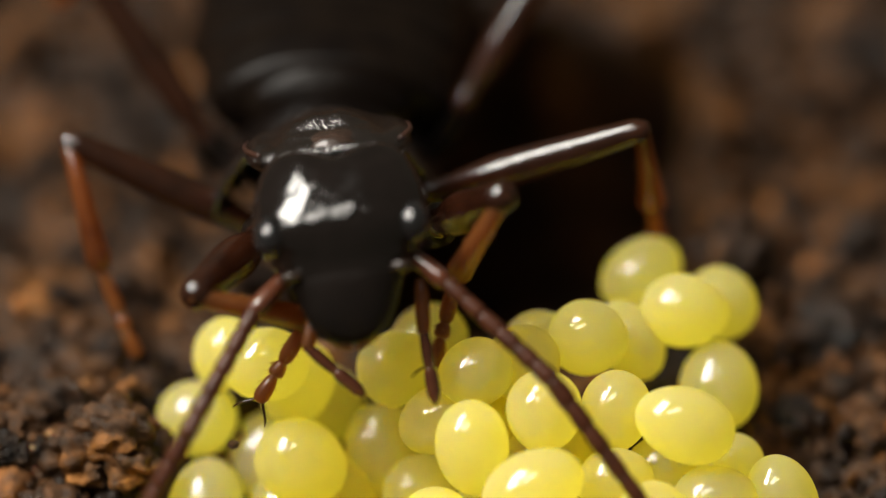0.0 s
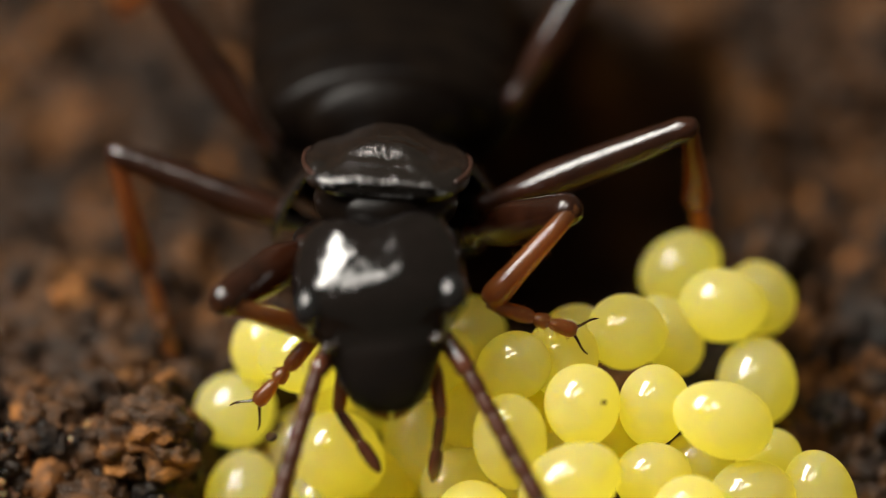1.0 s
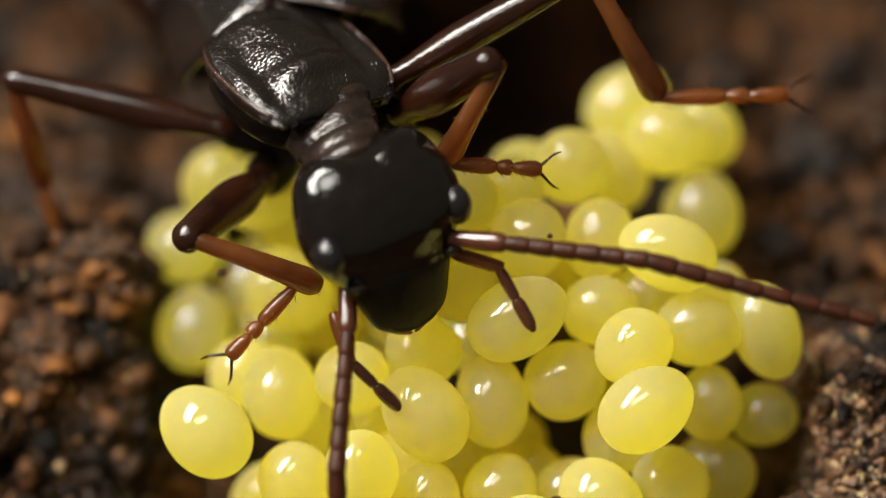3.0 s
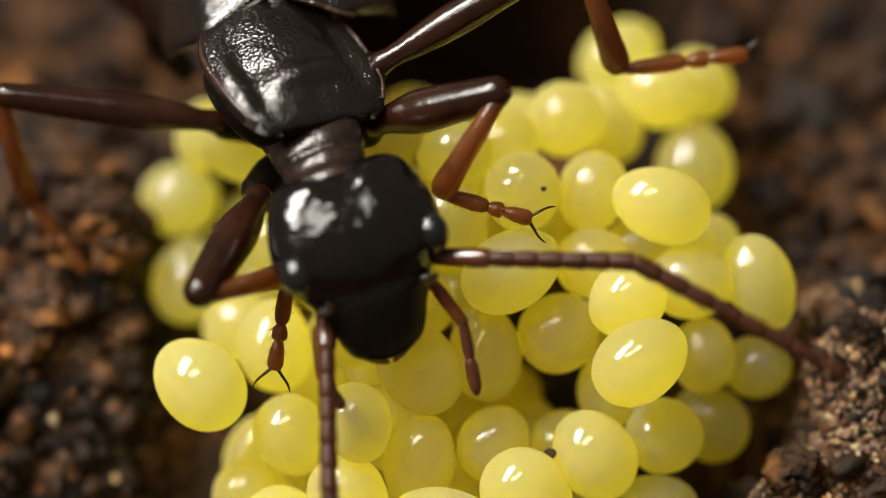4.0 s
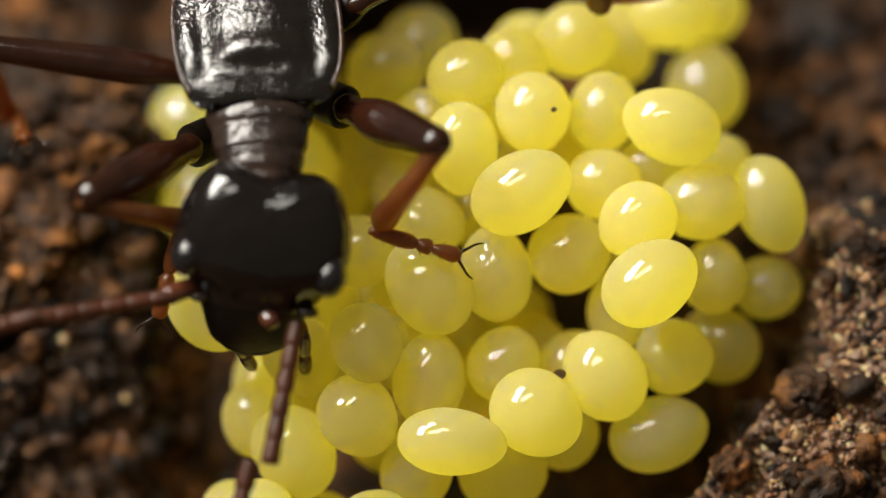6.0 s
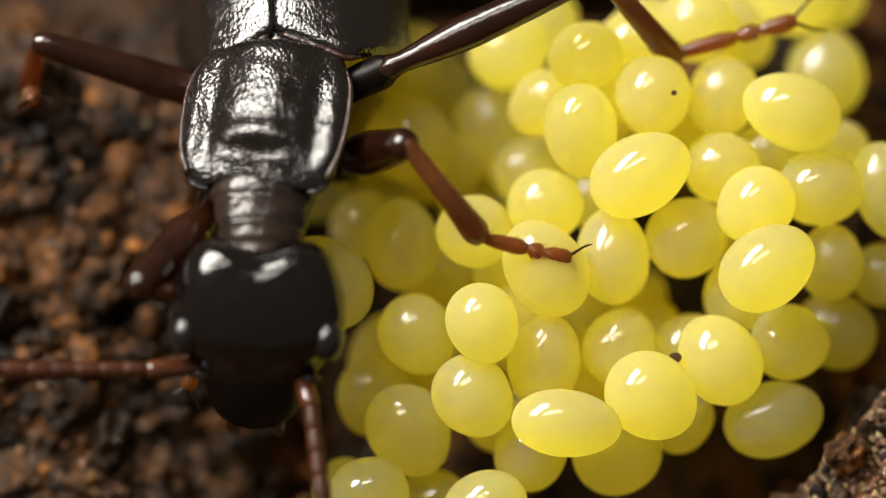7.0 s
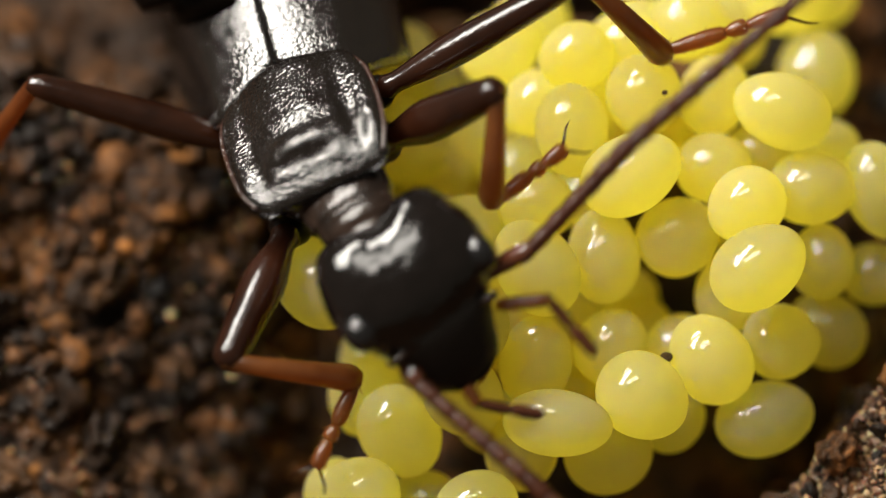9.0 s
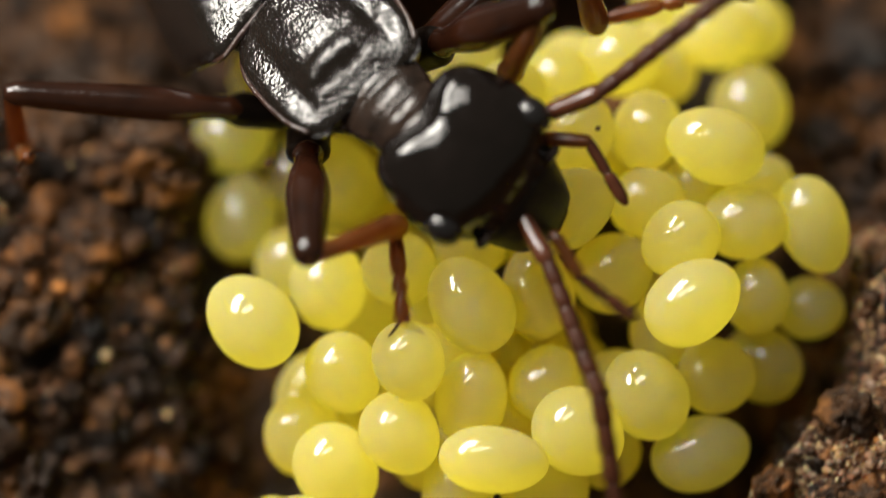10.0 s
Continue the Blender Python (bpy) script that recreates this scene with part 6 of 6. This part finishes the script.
    walk(earwig_parts['ar_flag_a'], [(0, at(3.016, -1.673, 3.323, -22.8, 28.0, -140.8)),
        (0.5, at(2.952, -1.832, 3.190, -19.0, 28.6, -139.5)),
        (1, at(2.820, -2.573, 2.568, -26.5, 17.9, -157.4)),
        (1.2, at(2.249, -2.999, 2.211, -25.0, 15.1, -161.2)),
        (1.5, at(2.921, -3.512, 2.433, -19.4, 29.7, -137.2)),
        (2, at(3.138, -3.335, 2.646, -16.4, 34.0, -126.4)),
        (2.5, at(4.033, -2.949, 3.036, 1.6, 39.8, -97.6)),
        (3.8, at(3.644, -4.202, 2.376, -3.9, 39.2, -103.8)),
        (4, at(3.784, -4.087, 2.494, 3.4, 40.0, -92.4)),
        (4.5, at(3.853, -4.276, 2.387, 25.7, 36.3, -61.1)),
        (5, at(2.769, -5.320, 1.563, -25.9, 19.9, -154.5)),
        (5.2, at(1.923, -5.371, 1.541, -28.0, 10.9, -166.7)),
        (6.3, at(1.004, -5.698, 1.382, -29.1, -9.0, 169.1)),
        (6.5, at(0.604, -6.068, 1.072, -27.5, -3.5, 175.9)),
        (7, at(0.055, -6.516, 0.695, -24.4, 5.2, -173.8)),
        (7.5, at(1.278, -6.568, 0.652, -11.4, 34.7, -124.5)),
        (8, at(1.453, -6.878, 0.392, -8.9, 35.4, -122.1)),
        (8.5, at(1.870, -6.727, 0.518, -8.7, 36.5, -118.0)),
        (8.8, at(2.352, -6.021, 1.111, 18.0, 39.0, -74.5)),
        (9, at(2.827, -5.023, 1.948, 37.0, 25.9, -35.3)),
        (9.3, at(3.745, -4.544, 2.350, 40.0, 21.9, -28.5)),
        (9.5, at(3.545, -4.301, 2.554, 13.5, 39.4, -78.5)),
        (9.8, at(4.241, -3.672, 3.081, 17.6, 38.6, -71.8)),
        (10, at(4.451, -3.229, 3.454, 38.1, 30.5, -44.6))])
    walk(earwig_parts['ar_flag_b'], [(0, at(4.285, -2.724, 2.722, -37.8, 22.3, -150.7)),
        (0.5, at(4.235, -2.917, 2.688, -38.1, 26.2, -144.1)),
        (1, at(3.644, -3.930, 1.823, -33.4, 17.8, -157.5)),
        (1.2, at(2.943, -4.442, 1.495, -32.7, 18.0, -157.2)),
        (1.5, at(4.257, -4.530, 1.926, -38.9, 26.3, -144.0)),
        (2, at(4.657, -4.110, 2.237, -23.1, 34.6, -124.6)),
        (2.5, at(5.766, -3.213, 3.074, -7.4, 39.8, -96.9)),
        (3.8, at(5.361, -4.547, 2.283, -27.5, 31.3, -133.6)),
        (4, at(5.531, -4.227, 2.573, -23.2, 34.4, -125.2)),
        (4.5, at(5.454, -3.906, 3.001, 10.8, 37.2, -64.6)),
        (5, at(3.683, -6.632, 0.842, -48.5, 22.1, -151.1)),
        (5.2, at(2.431, -6.843, 0.733, -36.2, 10.3, -167.5)),
        (6.3, at(0.583, -7.177, 0.540, -36.5, -9.3, 168.7)),
        (6.5, at(0.443, -7.615, 0.262, -36.4, -2.9, 176.5)),
        (7, at(0.293, -8.096, -0.028, -35.0, 6.5, -172.2)),
        (7.5, at(2.807, -7.378, 0.366, -21.2, 33.0, -129.2)),
        (8, at(3.004, -7.665, 0.171, -14.7, 36.5, -118.2)),
        (8.5, at(3.476, -7.400, 0.304, -15.5, 36.3, -118.8)),
        (8.8, at(4.050, -5.904, 1.533, 4.0, 38.8, -73.4)),
        (9, at(4.012, -4.145, 2.898, 27.5, 29.0, -41.3)),
        (9.3, at(4.755, -3.565, 3.396, 25.3, 29.8, -43.0)),
        (9.5, at(5.268, -4.217, 2.871, -0.3, 40.0, -86.7)),
        (9.8, at(5.932, -3.466, 3.497, 5.0, 39.3, -77.3)),
        (10, at(5.811, -2.632, 4.387, 30.9, 30.0, -43.5))])
    walk(earwig_parts['pl_a'], [(0, at(1.432, -1.561, 2.895, -34.4, -7.0, 171.6)),
        (0.5, at(1.367, -1.936, 2.580, -32.8, 6.0, -172.8)),
        (1, at(1.305, -2.207, 2.353, -34.6, -4.5, 174.6)),
        (1.2, at(1.028, -2.689, 1.949, -34.9, 0.8, -179.1)),
        (1.5, at(1.193, -3.248, 2.132, -33.4, 12.9, -164.1)),
        (2, at(1.301, -3.626, 1.880, -33.8, 10.9, -166.8)),
        (2.5, at(1.953, -3.465, 2.081, -32.4, 16.5, -159.3)),
        (3.8, at(1.500, -4.462, 1.636, -36.2, 1.4, -178.4)),
        (4, at(1.678, -4.479, 1.643, -35.5, 2.9, -176.5)),
        (4.5, at(2.125, -4.537, 1.646, -30.3, 13.5, -163.4)),
        (5, at(1.150, -4.897, 1.396, -32.7, -15.3, 161.0)),
        (5.2, at(0.750, -4.952, 1.371, -34.1, -0.3, 179.6)),
        (6.3, at(0.371, -5.231, 1.250, -90.3, -15.5, 160.1)),
        (6.5, at(0.037, -5.381, 1.121, -90.2, -15.4, 160.5)),
        (7, at(-0.806, -6.046, 0.563, -89.8, -15.3, 161.1)),
        (7.5, at(-0.382, -6.385, 0.283, -34.0, 9.4, -168.6)),
        (8, at(-0.049, -6.561, 0.135, -33.4, 10.4, -167.3)),
        (8.5, at(-0.065, -6.467, 0.214, -33.8, 5.6, -173.3)),
        (8.8, at(0.913, -6.469, 0.213, -32.8, 8.1, -170.2)),
        (9, at(1.874, -5.833, 0.746, -28.5, 19.7, -154.8)),
        (9.3, at(2.726, -5.563, 0.973, -30.6, 17.0, -158.7)),
        (9.5, at(2.489, -5.172, 1.301, -30.5, 11.9, -165.5)),
        (9.8, at(2.870, -4.604, 1.777, -26.2, 6.1, -172.7)),
        (10, at(3.905, -4.289, 2.042, -28.7, 19.2, -155.4))])
    walk(earwig_parts['pl_b'], [(0, at(1.319, -2.045, 2.559, -36.1, 29.3, -137.9)),
        (0.5, at(1.464, -2.432, 2.257, -39.1, 27.0, -142.7)),
        (1, at(1.232, -2.696, 2.013, -43.5, 20.8, -153.0)),
        (1.2, at(1.041, -3.181, 1.606, -45.4, 21.9, -151.4)),
        (1.5, at(1.401, -3.710, 1.810, -46.6, 29.9, -136.7)),
        (2, at(1.476, -4.097, 1.552, -44.7, 21.4, -152.2)),
        (2.5, at(2.217, -3.907, 1.773, -44.2, 31.1, -134.0)),
        (3.8, at(1.522, -4.946, 1.282, -47.4, 19.2, -155.5)),
        (4, at(1.725, -4.965, 1.295, -47.9, 20.6, -153.4)),
        (4.5, at(2.341, -5.013, 1.352, -48.0, 26.7, -143.3)),
        (5, at(0.905, -5.347, 1.083, -41.4, 25.0, -146.2)),
        (5.2, at(0.745, -5.449, 1.035, -28.5, 39.2, -103.7)),
        (6.3, at(0.222, -5.173, 0.672, -109.4, 4.3, -175.0)),
        (6.5, at(-0.113, -5.326, 0.543, -109.2, 4.4, -174.5)),
        (7, at(-0.957, -5.997, -0.015, -108.8, 4.0, -174.3)),
        (7.5, at(-0.230, -6.862, -0.048, -62.7, 16.3, -159.6)),
        (8, at(0.119, -7.037, -0.190, -58.0, 20.2, -154.0)),
        (8.5, at(0.026, -6.958, -0.118, -56.1, 19.1, -155.7)),
        (8.8, at(1.044, -6.958, -0.109, -48.2, 29.8, -136.9)),
        (9, at(2.186, -6.269, 0.476, -27.6, 39.3, -102.4)),
        (9.3, at(2.997, -6.012, 0.681, -21.4, 38.6, -107.9)),
        (9.5, at(2.679, -5.657, 1.003, -34.9, 35.0, -123.4)),
        (9.8, at(2.966, -5.134, 1.514, -62.6, 16.7, -159.0)),
        (10, at(4.210, -4.728, 1.770, -41.9, 30.6, -135.2))])
    walk(earwig_parts['pr_a'], [(0, at(2.708, -1.409, 3.023, -35.4, 1.8, -177.8)),
        (0.5, at(2.746, -1.727, 2.756, -33.6, 7.6, -170.8)),
        (1, at(2.408, -2.260, 2.308, -29.6, 4.5, -174.6)),
        (1.2, at(2.194, -2.708, 1.933, -29.7, 18.4, -156.6)),
        (1.5, at(2.439, -3.094, 2.261, -25.2, 28.8, -139.1)),
        (2, at(2.655, -3.208, 2.231, -31.2, 19.7, -154.7)),
        (2.5, at(3.413, -2.888, 2.565, 1.8, 39.9, -95.2)),
        (3.8, at(3.026, -3.995, 2.027, -27.7, 24.0, -147.9)),
        (4, at(3.088, -4.064, 1.991, -28.6, 22.9, -149.8)),
        (4.5, at(3.234, -4.228, 1.905, -30.4, 20.0, -154.3)),
        (5, at(2.392, -4.960, 1.343, -34.7, 4.2, -175.0)),
        (5.2, at(2.201, -4.857, 1.450, -34.1, 15.1, -161.3)),
        (6.3, at(0.688, -5.231, 1.249, -89.7, 16.1, -159.5)),
        (6.5, at(0.354, -5.382, 1.123, -89.5, 16.1, -159.1)),
        (7, at(-0.488, -6.045, 0.567, -89.3, 15.9, -158.9)),
        (7.5, at(0.996, -6.164, 0.469, -34.0, 9.4, -168.7)),
        (8, at(1.034, -6.582, 0.118, -17.9, 33.5, -128.0)),
        (8.5, at(1.178, -6.512, 0.177, -10.8, 35.4, -122.2)),
        (8.8, at(2.081, -6.250, 0.397, -25.5, 27.3, -142.0)),
        (9, at(2.455, -5.301, 1.193, 10.9, 39.6, -80.5)),
        (9.3, at(3.237, -4.820, 1.596, 15.1, 39.0, -74.8)),
        (9.5, at(3.274, -4.257, 2.069, -14.4, 36.1, -119.8)),
        (9.8, at(3.524, -3.785, 2.465, 1.7, 40.0, -93.3)),
        (10, at(3.734, -3.391, 2.796, 2.4, 39.9, -95.5))])
    walk(earwig_parts['pr_b'], [(0, at(2.738, -1.897, 2.676, -53.1, 5.9, -172.9)),
        (0.5, at(2.869, -2.213, 2.427, -57.2, 2.6, -176.9)),
        (1, at(2.480, -2.777, 2.013, -68.2, -4.6, 174.5)),
        (1.2, at(2.487, -3.149, 1.651, -60.8, 1.9, -177.7)),
        (1.5, at(2.887, -3.424, 2.037, -53.2, 10.9, -166.7)),
        (2, at(2.969, -3.627, 1.938, -49.1, 8.8, -169.4)),
        (2.5, at(4.009, -2.954, 2.579, -42.1, 21.0, -152.8)),
        (3.8, at(3.404, -4.385, 1.772, -47.7, 8.7, -169.5)),
        (4, at(3.450, -4.463, 1.726, -48.5, 6.7, -171.9)),
        (4.5, at(3.552, -4.649, 1.620, -50.2, 1.3, -178.5)),
        (5, at(2.460, -5.449, 1.002, -52.7, -2.3, 177.2)),
        (5.2, at(2.443, -5.300, 1.125, -49.3, 10.8, -166.8)),
        (6.3, at(0.846, -5.176, 0.672, -108.0, -6.4, 171.9)),
        (6.5, at(0.511, -5.327, 0.546, -107.9, -6.3, 172.4)),
        (7, at(-0.332, -5.993, -0.010, -107.4, -6.4, 172.8)),
        (7.5, at(1.147, -6.641, 0.138, -53.2, -3.8, 175.4)),
        (8, at(1.547, -6.853, -0.036, -57.0, 0.2, -179.8)),
        (8.5, at(1.711, -6.771, 0.085, -53.1, 11.2, -166.4)),
        (8.8, at(2.508, -6.604, 0.167, -49.2, 14.0, -162.7)),
        (9, at(3.048, -5.275, 1.280, -41.8, 24.8, -146.6)),
        (9.3, at(3.822, -4.763, 1.717, -43.5, 19.9, -154.4)),
        (9.5, at(3.822, -4.470, 1.948, -49.8, 15.4, -160.9)),
        (9.8, at(4.122, -3.831, 2.479, -43.6, 24.0, -147.9)),
        (10, at(4.329, -3.464, 2.815, -44.8, 19.3, -155.3))])


motions()
